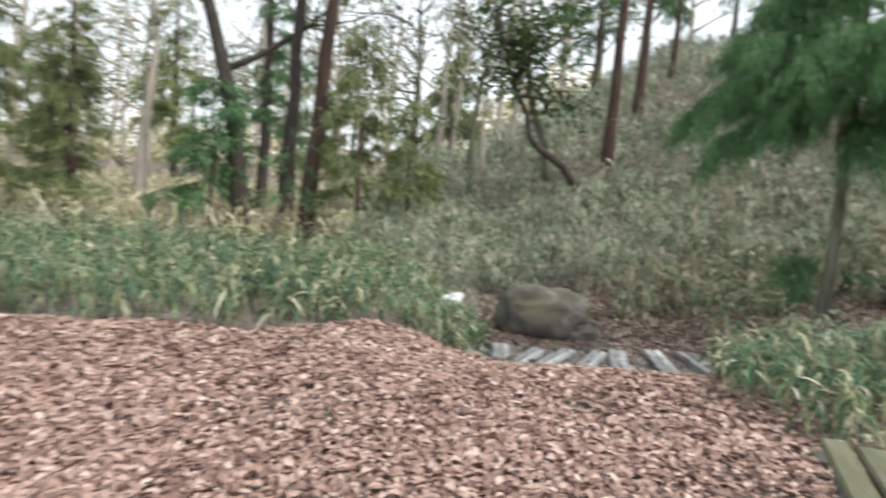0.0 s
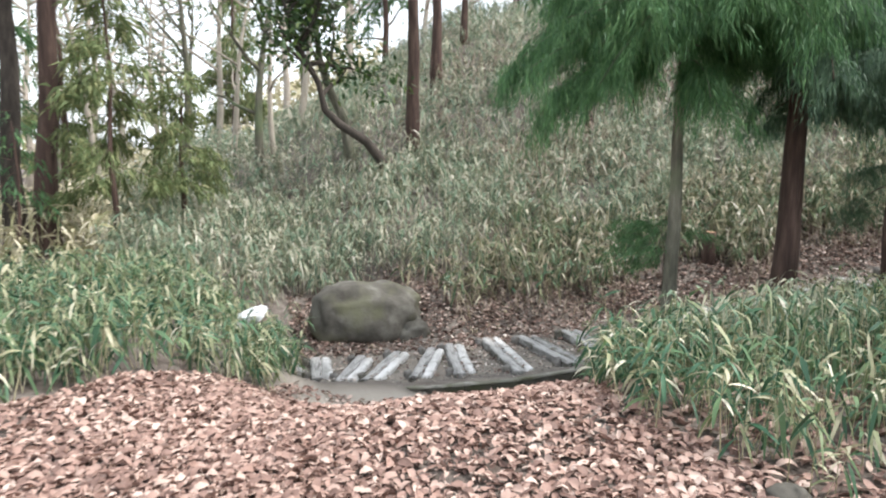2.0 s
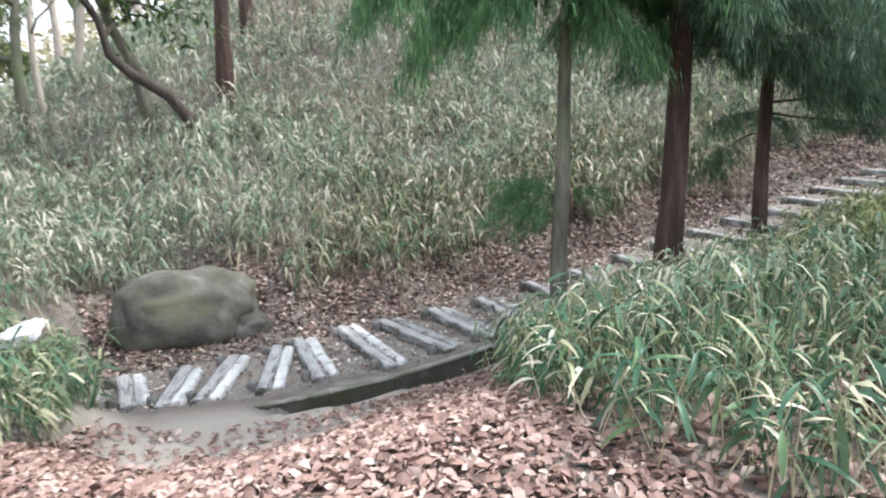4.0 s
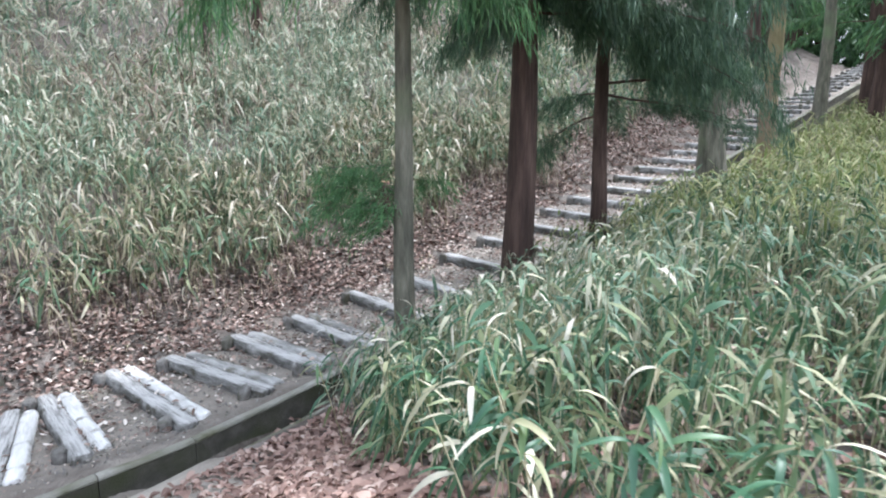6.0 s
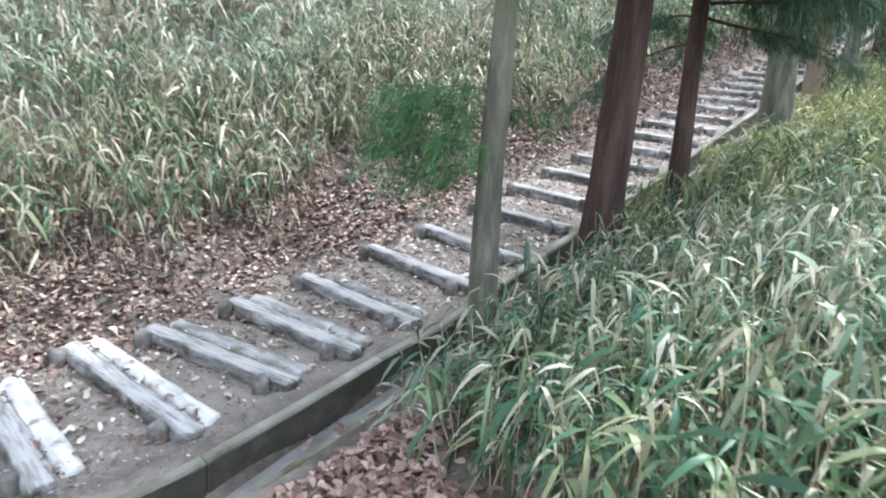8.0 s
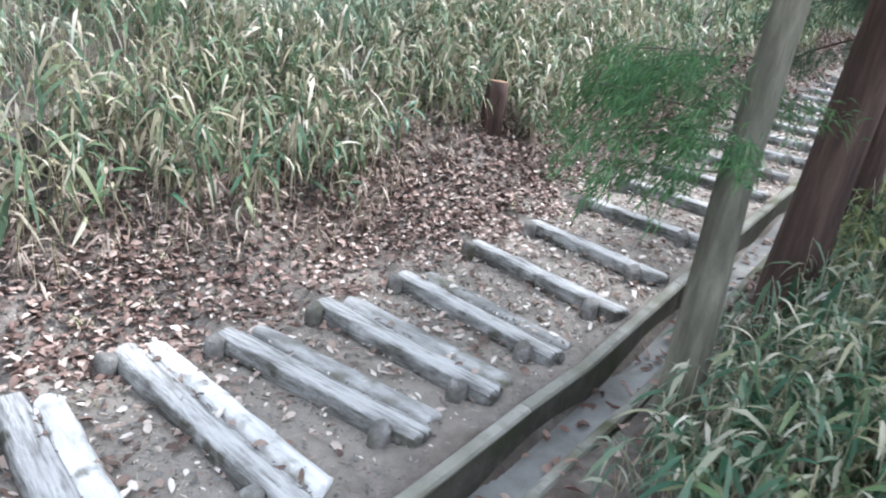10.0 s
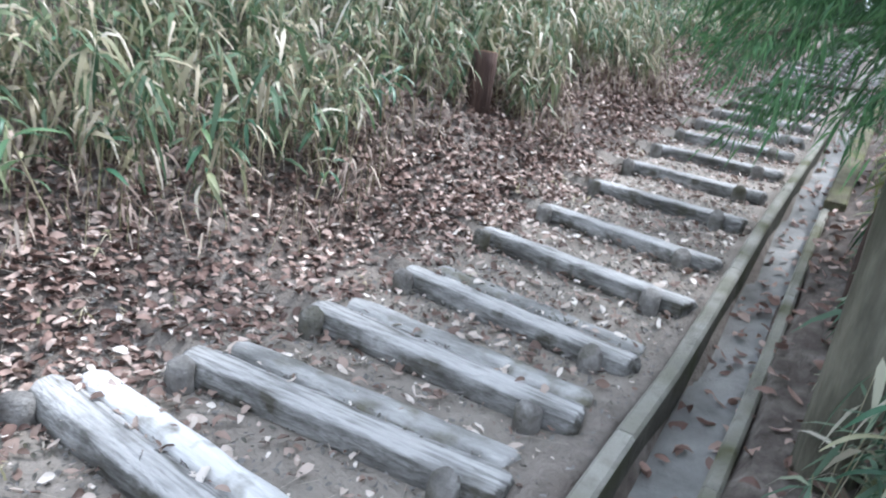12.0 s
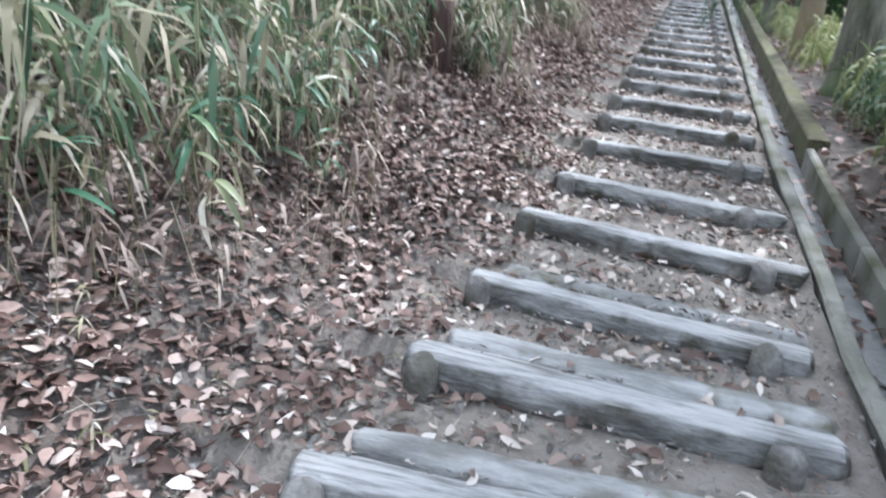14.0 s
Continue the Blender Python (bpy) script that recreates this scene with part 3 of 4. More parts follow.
cedar(5.67, 7.17, 0.145, 6.5, "reddish-brown cedar trunk with dark green boughs beside the gutter", 3.1, 1.9, 60, lean=(0.01, 0.0), needles=CEDAR_DARK, seed=5, sprays_each=28, fine=True,
      extra=[(2.90, (0.4, -0.8, -0.1), 1.1), (2.80, (0.9, -0.4, -0.1), 1.2), (3.10, (-0.3, -0.9, -0.1), 1.2), (3.00, (0.2, 0.9, -0.1), 0.9), (2.70, (0.3, -1, 0), 1.4), (2.60, (0.8, -0.6, 0), 1.5), (2.90, (-0.2, -1, 0), 1.5), (3.10, (0.0, -1, 0.1), 1.8)])
cedar(7.02, 7.08, 0.09, 6.0, "slim cedar with dark drooping boughs over the steps", 2.7, 1.8, 52, needles=CEDAR_DARK, seed=8, sprays_each=22, fine=True,
      extra=[(1.80, (0.4, 0.9, 0.0), 1.3), (1.60, (0.25, 1, 0.0), 1.3), (1.80, (0.5, -1, 0), 1.7), (1.90, (1, -0.9, 0), 1.8), (2.25, (1, -0.2, -0.1), 1.3), (2.35, (0.5, -0.9, -0.1), 1.2), (1.80, (0.9, 0.2, -0.2), 1.0), (2.45, (-0.5, -0.8, 0), 1.0), (2.25, (0.8, -0.6, -0.1), 1.1), (2.55, (-0.2, -1, 0), 1.5), (2.35, (0.3, -1, 0), 1.6), (2.55, (0.7, -0.7, 0), 1.6), (2.85, (0.1, -1, 0.1), 1.9)])
cedar(9.74, 6.80, 0.19, 7, "grey-brown cedar trunk above the sasa by the upper steps", 3.4, 1.6, 16, bark=BARK_GREY, seed=9)
cedar(12.3, 6.72, 0.15, 7, "mossy yellowish cedar trunk by the upper steps", 3.6, 1.6, 16, bark=BARK_MOSS, seed=10)
cedar(16.0, 6.6, 0.14, 7.5, "grey cedar trunk near the top of the steps", 3.2, 1.6, 18, bark=BARK_GREY, seed=11)
cedar(18.6, 5.9, 0.17, 10, "dark cedar trunk near the top of the steps", 2.6, 2.0, 30, seed=12)
cedar(13.0, 4.4, 0.15, 9, "cedar in the wood above the path", 2.6, 2.0, 34, seed=13)
cedar(20.5, 6.3, 0.2, 10, "cedar at the top of the steps", 2.0, 2.2, 34, seed=14)
cedar(21.0, 9.2, 0.2, 10, "cedar at the top of the steps", 1.6, 2.4, 34, seed=15)
# on the bank
broad_tree(3.04, 13.6, 0.105, 4.2, "crooked leaning tree with a bent bare limb on the bank", (0, 0), 9, 8, BARK_DARK, seed=4, crown_from=0.55, leaf_size=0.14,
           path=[(0, 0, -0.2), (-0.25, 0, 0.28), (-0.62, 0, 0.75), (-1.1, 0.05, 1.05), (-1.35, 0.1, 1.3), (-1.45, 0.1, 1.75), (-1.75, 0.1, 2.3), (-2.0, 0.1, 3.0), (-2.2, 0.1, 3.8)], name="crooked_tree")
broad_tree(2.35, 14.6, 0.12, 5, "forked bare tree on the bank", (-0.02, 0), 8, 8, BARK_GREY, seed=6, crown_from=0.45, leaf_size=0.14,
           path=[(0, 0, -0.2), (-0.1, 0, 0.5), (-0.2, 0, 1.0), (-0.45, 0, 1.5), (-0.62, 0, 2.0), (-0.7, 0, 2.7), (-0.9, 0, 3.6), (-1.0, 0, 4.8)], name="forked_tree")
cedar(3.55, 14.6, 0.14, 9, "dark brown trunk standing on the bank", 4.2, 1.5, 16, bark=BARK, seed=21)
cedar(4.9, 17.5, 0.14, 9, "dark brown trunk on the brow of the bank", 3.6, 1.5, 18, bark=BARK, seed=22)
cedar(6.95, 13.6, 0.09, 7, "thin dark trunk standing on the bank", 3.0, 1.5, 18, bark=BARK_DARK, seed=23)
cedar(8.2, 14.0, 0.10, 7, "thin brown trunk standing on the bank", 3.0, 1.5, 18, bark=BARK, seed=24)
# the wood to the west
broad_tree(-3.6, 12.2, 0.17, 9, "leaning dark pine trunk among dry grass", (-0.17, 0), 9, 14, BARK_DARK, seed=31, crown_from=0.35, leaf_size=0.12)
cedar(-2.95, 12.6, 0.15, 10, "tall dark trunk among dry grass", 5.5, 1.4, 16, lean=(0.025, 0), bark=BARK_DARK, seed=32)
cedar(-2.45, 12.2, 0.16, 10, "tall reddish-brown trunk among dry grass", 5.5, 1.4, 16, lean=(0.06, 0), bark=BARK, seed=33)
cedar(-3.9, 14.5, 0.13, 9, "slim dark trunk with low green boughs", 1.3, 1.3, 40, bark=BARK_DARK, seed=34, size=0.3)
broad_tree(-5.6, 12.6, 0.15, 4.2, "snapped grey trunk standing among dry grass", (0.0, 0), 1, 0, BARK_PALE, seed=35, crown_from=0.9)
cedar(-6.9, 12.4, 0.12, 4.2, "small rusty-green bushy conifer", 0.7, 0.95, 70, needles=CEDAR_BROWN, seed=36, size=0.28, sprays_each=26)
cedar(-8.6, 12.0, 0.2, 8, "yellow-green conifer at the edge of the wood", 0.8, 1.3, 60, needles=CEDAR_BROWN, seed=37, size=0.32, sprays_each=24)
cedar(-1.45, 11.6, 0.05, 3.9, "small rusty-green conifer in front of the bank", 1.0, 0.85, 40, needles=CEDAR_BROWN, seed=38, sprays_each=42)
cedar(-0.6, 12.1, 0.05, 2.5, "small rusty-green conifer in front of the bank", 0.8, 0.75, 36, needles=CEDAR_BROWN, seed=39, sprays_each=42)
cedar(-4.1, 11.9, 0.045, 2.9, "small green conifer among dry grass", 0.8, 1.15, 32, seed=41, sprays_each=36)
cedar(-2.5, 11.2, 0.035, 2.0, "small green conifer among dry grass", 0.8, 0.6, 16, seed=42, sprays_each=14)
# pale bare trees behind the brow
r0 = random.Random(50)
for k in range(9):
    broad_tree(-3.2 + 0.62 * k + r0.uniform(-0.4, 0.4), 16 + r0.uniform(0, 4), r0.uniform(0.06, 0.11), r0.uniform(4.5, 7), "pale bare tree behind the brow of the bank", (r0.uniform(-0.25, 0.2), 0), 7, 1.5, BARK_PALE if k % 3 else BARK_GREY, seed=60 + k, crown_from=0.3, leaf_size=0.1)
for k in range(11):
    xx, yy = (-26 + 2.6 * k + r0.uniform(-0.8, 0.8), 27 + r0.uniform(-4, 8))
    if k % 2:
        # pale bark here carries the haze of distance in its colour
        broad_tree(xx, yy, r0.uniform(0.12, 0.2), r0.uniform(7, 11), "bare tree far off in the wood", (r0.uniform(-0.1, 0.1), 0), 9, 1.5, BARK_PALE, seed=80 + k, crown_from=0.3, leaf_size=0.2)
    else:
        cedar(xx, yy, r0.uniform(0.12, 0.2), r0.uniform(6, 9), "green conifer far off in the wood", 1.5, 1.6, 40, needles=CEDAR_BROWN, seed=80 + k, size=0.45)
for k in range(10):
    cedar(5 + 2.1 * k + r0.uniform(-0.6, 0.6), 20.5 + r0.uniform(0, 3), r0.uniform(0.1, 0.16), r0.uniform(7, 9), "dark conifer on the brow of the bank", 2.2, 1.7, 32, seed=110 + k, size=0.38, sprays_each=12)
# far woods to the west and north
# mostly pale bark, which paints the haze onto these farthest trees
far = [broad_tree(-14.0 - 5 * k, 44 + 3 * k, 0.2, 9 + k, "pale bare tree far off beyond the wood", (0.05 * k - 0.05, 0), 10, 1.2, BARK_PALE if k else BARK_GREY, seed=300 + k, crown_from=0.25, leaf_size=0.3, leaf=CEDAR_BROWN) for k in range(3)]
for k in range(30):
    fx, fy = -44 + 2.0 * k + r0.uniform(-1, 1), 34 + r0.uniform(0, 20)
    copy_thing(far[k % 3], pose(fx, fy, float(height(fx, fy)), 0, 0, r0.uniform(0, 360)))
# the wood above the top of the steps
for k in range(14):
    cedar(23 + 1.3 * (k % 7) + r0.uniform(-0.5, 0.5), (2.2 if k < 7 else 9.5) + r0.uniform(-1, 2.2), r0.uniform(0.14, 0.22), r0.uniform(7, 9), "dark cedar in the wood above the steps", 1.2, 2.0, 34, seed=140 + k, size=0.5, sprays_each=10)
for k in range(8):
    cedar(32 + r0.uniform(0, 4), 1.5 + 1.6 * k, r0.uniform(0.14, 0.22), r0.uniform(7, 9), "dark cedar in the wood above the steps", 0.7, 2.0, 34, seed=160 + k, size=0.6, sprays_each=10)
for k in range(6):
    cedar(30.5 + 0.8 * (k % 2), 4.6 + 1.0 * k, 0.12, 4.5, "low dark cedar at the head of the steps", 0.3, 1.4, 30, seed=170 + k, size=0.5, sprays_each=14)
for k in range(7):
    cedar(9.5 + 2.2 * k, 3.4 + r0.uniform(-1.2, 0.8), r0.uniform(0.1, 0.17), r0.uniform(8, 10), "slim cedar standing in the dwarf bamboo", 2.8, 1.8, 30, seed=180 + k, size=0.4, sprays_each=12, bark=BARK_GREY if k % 2 else BARK)


# ---- dwarf bamboo ----
def bed_edge(y):
    return np.interp(y, [0, 3.55, 3.75, 4.4, 5, 6, 7, 7.6], [4.2, 4.2, 2.5, 2.35, 2.3, 2.7, 3.45, 4.2])


def in_bed(x, y):
    return (x > bed_edge(y)) & (y < gutter_line(x) - 0.62 - 0.25 * smooth(6.0, 5.0, x))


def on_bank(x, y):
    foot = 10.2 + 0.18 * np.sin(2.3 * x) - 0.1 * np.clip(x - 5, 0, 14) + 1.15 * smooth(2.9, 2.2, x) - 0.7 * smooth(0.9, 0.3, x)
    return (y > foot) & ~((x > 0.5) & (x < 3.0) & (y < 10.9))


def in_west(x, y):
    edge = np.interp(x, [-9, -3, -1.5, -0.4, 0.3, 0.7], [5.2, 5.5, 5.75, 6.6, 7.6, 8.4])
    return (y > edge) & (x < 0.72)


def thicket(name, label, x, y, tall, leaves, mat, size):
    t = holder(name, 0, 0, 0, label, "dwarf bamboo")
    t["kind"] = "stuff"
    me, foot, top = sasa_blades("leaves", x, y, tall, leaves, mat, size)
    a = new("leaves", me)
    a.parent, a["kind"] = t, "stuff"
    b = new("stalks", stalk_mesh("stalks", foot, top, 0.0028, GRASS_DRY))
    b.parent, b["kind"] = t, "stuff"


x, y = scatter(1.6, 9, 0, 7.6, 200, lambda x, y: in_bed(x, y) & (rng.random(len(x)) < 0.62 + 0.38 * smooth(5.0, 6.2, y)))
thicket("dwarf_bamboo_bed", "dense green dwarf bamboo with pale withered leaves beside the path", x, y, 0.24 + 0.42 * rng.random(len(x)) ** 1.5, 8, SASA, 0.16)
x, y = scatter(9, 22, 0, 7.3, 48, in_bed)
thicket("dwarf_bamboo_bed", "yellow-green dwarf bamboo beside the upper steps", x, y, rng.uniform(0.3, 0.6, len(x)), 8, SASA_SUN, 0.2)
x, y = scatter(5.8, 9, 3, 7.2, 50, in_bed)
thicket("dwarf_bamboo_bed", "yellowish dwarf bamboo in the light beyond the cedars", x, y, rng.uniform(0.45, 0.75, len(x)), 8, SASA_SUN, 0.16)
x, y = scatter(3.6, 5.2, 6.6, 7.6, 120, lambda x, y: (y < gutter_line(x) - 0.55) & (np.hypot(x - 4.4, y - 7.36) > 0.14))
thicket("dwarf_bamboo_bed", "green and pale dwarf bamboo crowding round a slim cedar", x, y, 0.26 + 0.34 * rng.random(len(x)), 9, SASA_HILL, 0.15)
x, y = scatter(3.0, 5.6, 5.2, 7.1, 105, in_bed)
thicket("dwarf_bamboo_bed", "pale straw-coloured dwarf bamboo leaves among the green", x, y, 0.4 + 0.3 * rng.random(len(x)), 8, SASA_HILL, 0.15)
x, y = scatter(-9, 0.75, 5, 10.5, 110, in_west)
thicket("dwarf_bamboo_bed", "tall green dwarf bamboo at the edge of the clearing", x, y, 0.2 + 0.32 * rng.random(len(x)), 8, SASA, 0.18)
def by_stump(x, y):
    return (x > 6.35) & (x < 7.25) & (y < 10.22 - 0.35 * (7.1 - x))


def low_bank(x, y):
    return on_bank(x, y) & (x > 2.2) & (y < 11.3 + 0.3 * np.sin(1.7 * x)) & ~by_stump(x, y)


x, y = scatter(2.2, 11, 9, 11.7, 165, low_bank)
thicket("hillside_bamboo", "shaded green and brown dwarf bamboo at the foot of the bank", x, y, 0.25 + 0.5 * rng.random(len(x)), 9, SASA_FOOT, 0.185)
x, y = scatter(2.4, 12, 9.2, 11.4, 150, lambda x, y: on_bank(x, y + 0.3) & (y < 11.0) & ~by_stump(x, y))
thicket("withered_undergrowth", "brown withered stalks and leaves under the dwarf bamboo", x, y, 0.08 + 0.26 * rng.random(len(x)), 6, WITHERED, 0.11)
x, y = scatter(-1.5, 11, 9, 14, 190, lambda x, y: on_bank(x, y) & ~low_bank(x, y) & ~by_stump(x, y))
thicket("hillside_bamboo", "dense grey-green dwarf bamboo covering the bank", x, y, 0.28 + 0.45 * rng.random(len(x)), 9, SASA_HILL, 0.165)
x, y = scatter(4, 13, 11.8, 18, 40, lambda x, y: np.sin(1.3 * x) * np.sin(1.1 * y + 0.4) + 0.35 * np.sin(3.1 * x + y) > -0.1)
thicket("withered_undergrowth", "thin mauve-brown withered stalks over the upper bank", x, y, 0.45 + 0.55 * rng.random(len(x)), 7, WITHERED, 0.15)
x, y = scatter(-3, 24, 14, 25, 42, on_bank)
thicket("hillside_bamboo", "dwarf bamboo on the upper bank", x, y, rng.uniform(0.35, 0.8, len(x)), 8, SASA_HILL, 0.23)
x, y = scatter(11, 22, 8, 14, 70, on_bank)
thicket("hillside_bamboo", "dwarf bamboo on the bank above the upper steps", x, y, rng.uniform(0.35, 0.8, len(x)), 8, SASA, 0.2)
x, y = scatter(-26, -1, 10, 26, 20, lambda x, y: (y > 9.8) & (x < -0.2 - 0.1 * (y - 10)))
thicket("dry_grass", "pale dry grass and sasa under the trees", x, y, rng.uniform(0.3, 0.9, len(x)), 7, GRASS_DRY, 0.3)


# ---- fallen leaves ----
def leaf_mesh(name, base, way, side, length, width, mat):
    """One mesh of many oval leaves, each folded along its midrib and curled at the rim."""
    n = len(base)
    L, W = length[:, None], width[:, None]
    nrm = unit(np.cross(way, side))
    bend = rng.normal(0, 0.16, n)[:, None] * L
    fold = rng.uniform(-0.1, 0.34, n)[:, None] * W
    rows = [base]
    for f, w in ((0.2, 0.74), (0.5, 1.0), (0.8, 0.62)):
        m = base + way * L * f + nrm * bend * (4 * f * (1 - f)) + side * rng.normal(0, 0.04, (n, 1)) * W
        a, b = rng.uniform(0.4, 0.56, (n, 1)) * w, rng.uniform(0.4, 0.56, (n, 1)) * w
        rows += [m - side * W * a + nrm * fold * rng.uniform(0.5, 1.4, (n, 1)), m, m + side * W * b + nrm * fold * rng.uniform(0.5, 1.4, (n, 1))]
    rows.append(base + way * L)
    v = np.stack(rows, 1)
    o = (np.arange(n) * 11)[:, None]
    quads = [[1, 2, 5, 4], [2, 3, 6, 5], [4, 5, 8, 7], [5, 6, 9, 8]]
    tris = [[0, 2, 1], [0, 3, 2], [7, 8, 10], [8, 9, 10]]
    f = np.concatenate([o + np.array([q]) for q in quads + tris], 1)
    return raw_mesh(name, v.reshape(-1, 3), f.ravel(), np.tile([4] * 4 + [3] * 4, n), mat)


def litter(name, label, x, y, size, lift=0.012, mat=LITTER):
    n = len(x)
    az = rng.random(n) * 2 * np.pi
    el = rng.normal(0.0, 0.28, n)
    way = np.stack([np.cos(az) * np.cos(el), np.sin(az) * np.cos(el), np.sin(el)], 1)
    tl = rng.normal(0, 0.4, n)
    flat = np.stack([-np.sin(az), np.cos(az), np.zeros(n)], 1)
    side = unit(flat * np.cos(tl)[:, None] + np.array([0, 0, 1.0]) * np.sin(tl)[:, None])
    L = size * rng.uniform(0.5, 1.25, n)
    base = np.stack([x, y, height(x, y) + lift + rng.random(n) * 0.02], 1) - way * L[:, None] * 0.5
    ob = new(name, leaf_mesh(name, base, way, side, L, L * rng.uniform(0.36, 0.66, n), mat))
    return tagged(ob, label, "leaves", kind="stuff")


def clearing(x, y):
    return (y < 8.3) & ~in_west(x, y) & ~in_bed(x, y) & (rng.random(len(x)) > 0.82 * trodden(x, y)) & (y < gutter_line(x) - 0.5)


x, y = scatter(-6, 3.8, 0.6, 8.3, 3000, clearing)
litter("fallen_leaves", "thick carpet of dry reddish-brown fallen leaves", x, y, 0.07)
x, y = scatter(2.0, 9, 2, 7.6, 420, in_bed)
litter("fallen_leaves", "brown fallen leaves under the dwarf bamboo", x, y, 0.09)


def foot_of_bank(x, y):
    d = y - stair_middle(x)
    return (d > 0.5 + 0.7 * rng.random(len(x)) ** 2) & (d < 1.75 + 0.8 * rng.random(len(x))) & (x > 0.8)


x, y = scatter(0.8, 20, 8, 11.6, 2000, foot_of_bank)
litter("fallen_leaves", "dark brown leaves heaped along the foot of the bank", x, y, 0.062, mat=LITTER_DARK)
x, y = scatter(1.5, 14, 8, 11.2, 240, foot_of_bank)
litter("fallen_leaves", "pale dry leaves along the foot of the bank", x, y, 0.052, lift=0.02, mat=LITTER_PALE)
x, y = scatter(0.5, 20, 7.6, 10.2, 320, lambda x, y: (np.abs(y - stair_middle(x) - 0.1) < 0.7))
litter("fallen_leaves", "pale dry leaves strewn over the steps", x, y, 0.06, lift=0.012, mat=LITTER_PALE)
x, y = scatter(3.4, 18, 5.8, 7.9, 160, lambda x, y: (y < gutter_line(x) - 0.06) & (y > gutter_line(x) - 1.3))
litter("fallen_leaves", "dry leaves lying in the gutter and beside it", x, y, 0.08, lift=0.02)


# ---- steps ----
def log_piece(a, b, radius, seed, flat=0.0):
    """A worn round log from a to b, along its own x axis, slightly knobbly, with softened ends."""
    a, b = Vector(a), Vector(b)
    ln = (b - a).length
    n = 9
    xs = [0, 0.012, 0.03] + [ln * i / n for i in range(1, n)] + [ln - 0.03, ln - 0.012, ln]
    rd = [0.72, 0.92, 1.0] + [1.0] * (n - 1) + [1.0, 0.92, 0.72]
    rr = random.Random(seed)
    pts = [(s, rr.uniform(-0.004, 0.004), rr.uniform(-0.004, 0.004)) for s in xs]
    v, f = tube(pts, [radius * k * rr.uniform(0.96, 1.04) for k in rd], 14, 0.025, seed)
    for q in v:
        q.z = min(q.z, radius * (1 - flat))
    return v, f, Matrix.Translation(a) @ (b - a).to_track_quat("X", "Z").to_matrix().to_4x4()


def log_step(a, b, top, seed, double, bleached=True):
    rr = random.Random(seed)
    mid = ((a[0] + b[0]) / 2, (a[1] + b[1]) / 2)
    t = holder("log_step", mid[0], mid[1], top - 0.12, "weathered grey log step " + ("of two logs side by side" if double else "held by short posts"), "step", "log steps of the path")
    o = Vector((mid[0], mid[1], top - 0.12))
    A, B = Vector((*a, top - 0.07)) - o, Vector((*b, top - 0.085)) - o
    along = (B - A).normalized()
    back = Vector((-along.y, along.x, 0))
    v, f, m = log_piece(A, B, 0.08, seed, 0.2)
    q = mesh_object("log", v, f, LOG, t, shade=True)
    q.matrix_local = m
    if double:
        v, f, m = log_piece(A + along * rr.uniform(0.06, 0.16) + back * 0.12 + Vector((0, 0, 0.03)), B + back * 0.12 + Vector((0, 0, 0.03)) - along * 0.02, 0.06, seed + 500, 0.2)
        q = mesh_object("back_log", v, f, LOG_PALE if bleached else LOG_GREY, t, "bleached pale log" if bleached else "flat grey log", shade=True)
        q.matrix_local = m
    for p in (A + along * 0.07, B - along * 0.16):
        c = p - back * 0.115
        v, f = tube([(0, 0, -0.22), (0, 0, 0.03), (rr.uniform(-0.01, 0.01), 0, 0.062), (0, 0, 0.072)], [0.052, 0.05, 0.047, 0.034], 12, 0.05, seed)
        q = mesh_object("post", v, f, POST, t, "dark wet wooden post", shade=True)
        q.location = c
    return t


for k, (a, b, z) in enumerate(STEPS):
    log_step(a, b, z, 200 + k, k < 10, k < 7)


# ---- gutter ----
def swept(name, xs, offset0, offset1, low, high, parent, mat, label=""):
    """A wall that follows the gutter's line: offsets to the south from it, and heights from the steps."""
    verts, faces = [], []
    for i, s in enumerate(xs):
        g, g2 = gutter_line(s - 0.05), gutter_line(s + 0.05)
        nv = Vector((g2 - g, -0.1)).normalized()
        c = Vector((s, float(gutter_line(s))))
        h = float(rise(s))
        e = 0.006 * math.sin(s * 9.1 + offset0 * 40)
        for o, zz in ((offset0, low), (offset1, low), (offset1, high - 0.012 + e), (offset1 - 0.012, high + e), (offset0 + 0.012, high + e), (offset0, high - 0.012 + e)):
            p = c + nv * o
            verts.append((p.x, p.y, h + zz))
    n = 6
    for i in range(len(xs) - 1):
        for k in range(n):
            faces.append((i * n + k, i * n + (k + 1) % n, (i + 1) * n + (k + 1) % n, (i + 1) * n + k))
    faces.append(tuple(range(n)))
    faces.append(tuple(reversed(range((len(xs) - 1) * n, len(xs) * n))))
    ob = mesh_object(name, verts, faces, mat, parent, label)
    bm = bmesh.new()
    bm.from_mesh(ob.data)
    bmesh.ops.recalc_face_normals(bm, faces=bm.faces)
    bm.to_mesh(ob.data)
    bm.free()
    return ob


gutter = holder("concrete_gutter", 0, 0, 0, "mossy concrete gutter beside the log steps", "gutter")
runs = np.concatenate([np.arange(0.15, 3.0, 0.25), np.arange(3.0, 28, 0.6)])
edges = [5, 9, 12, 14, 17, 20, 23, 26, 30, 34, 38, len(runs) - 1]
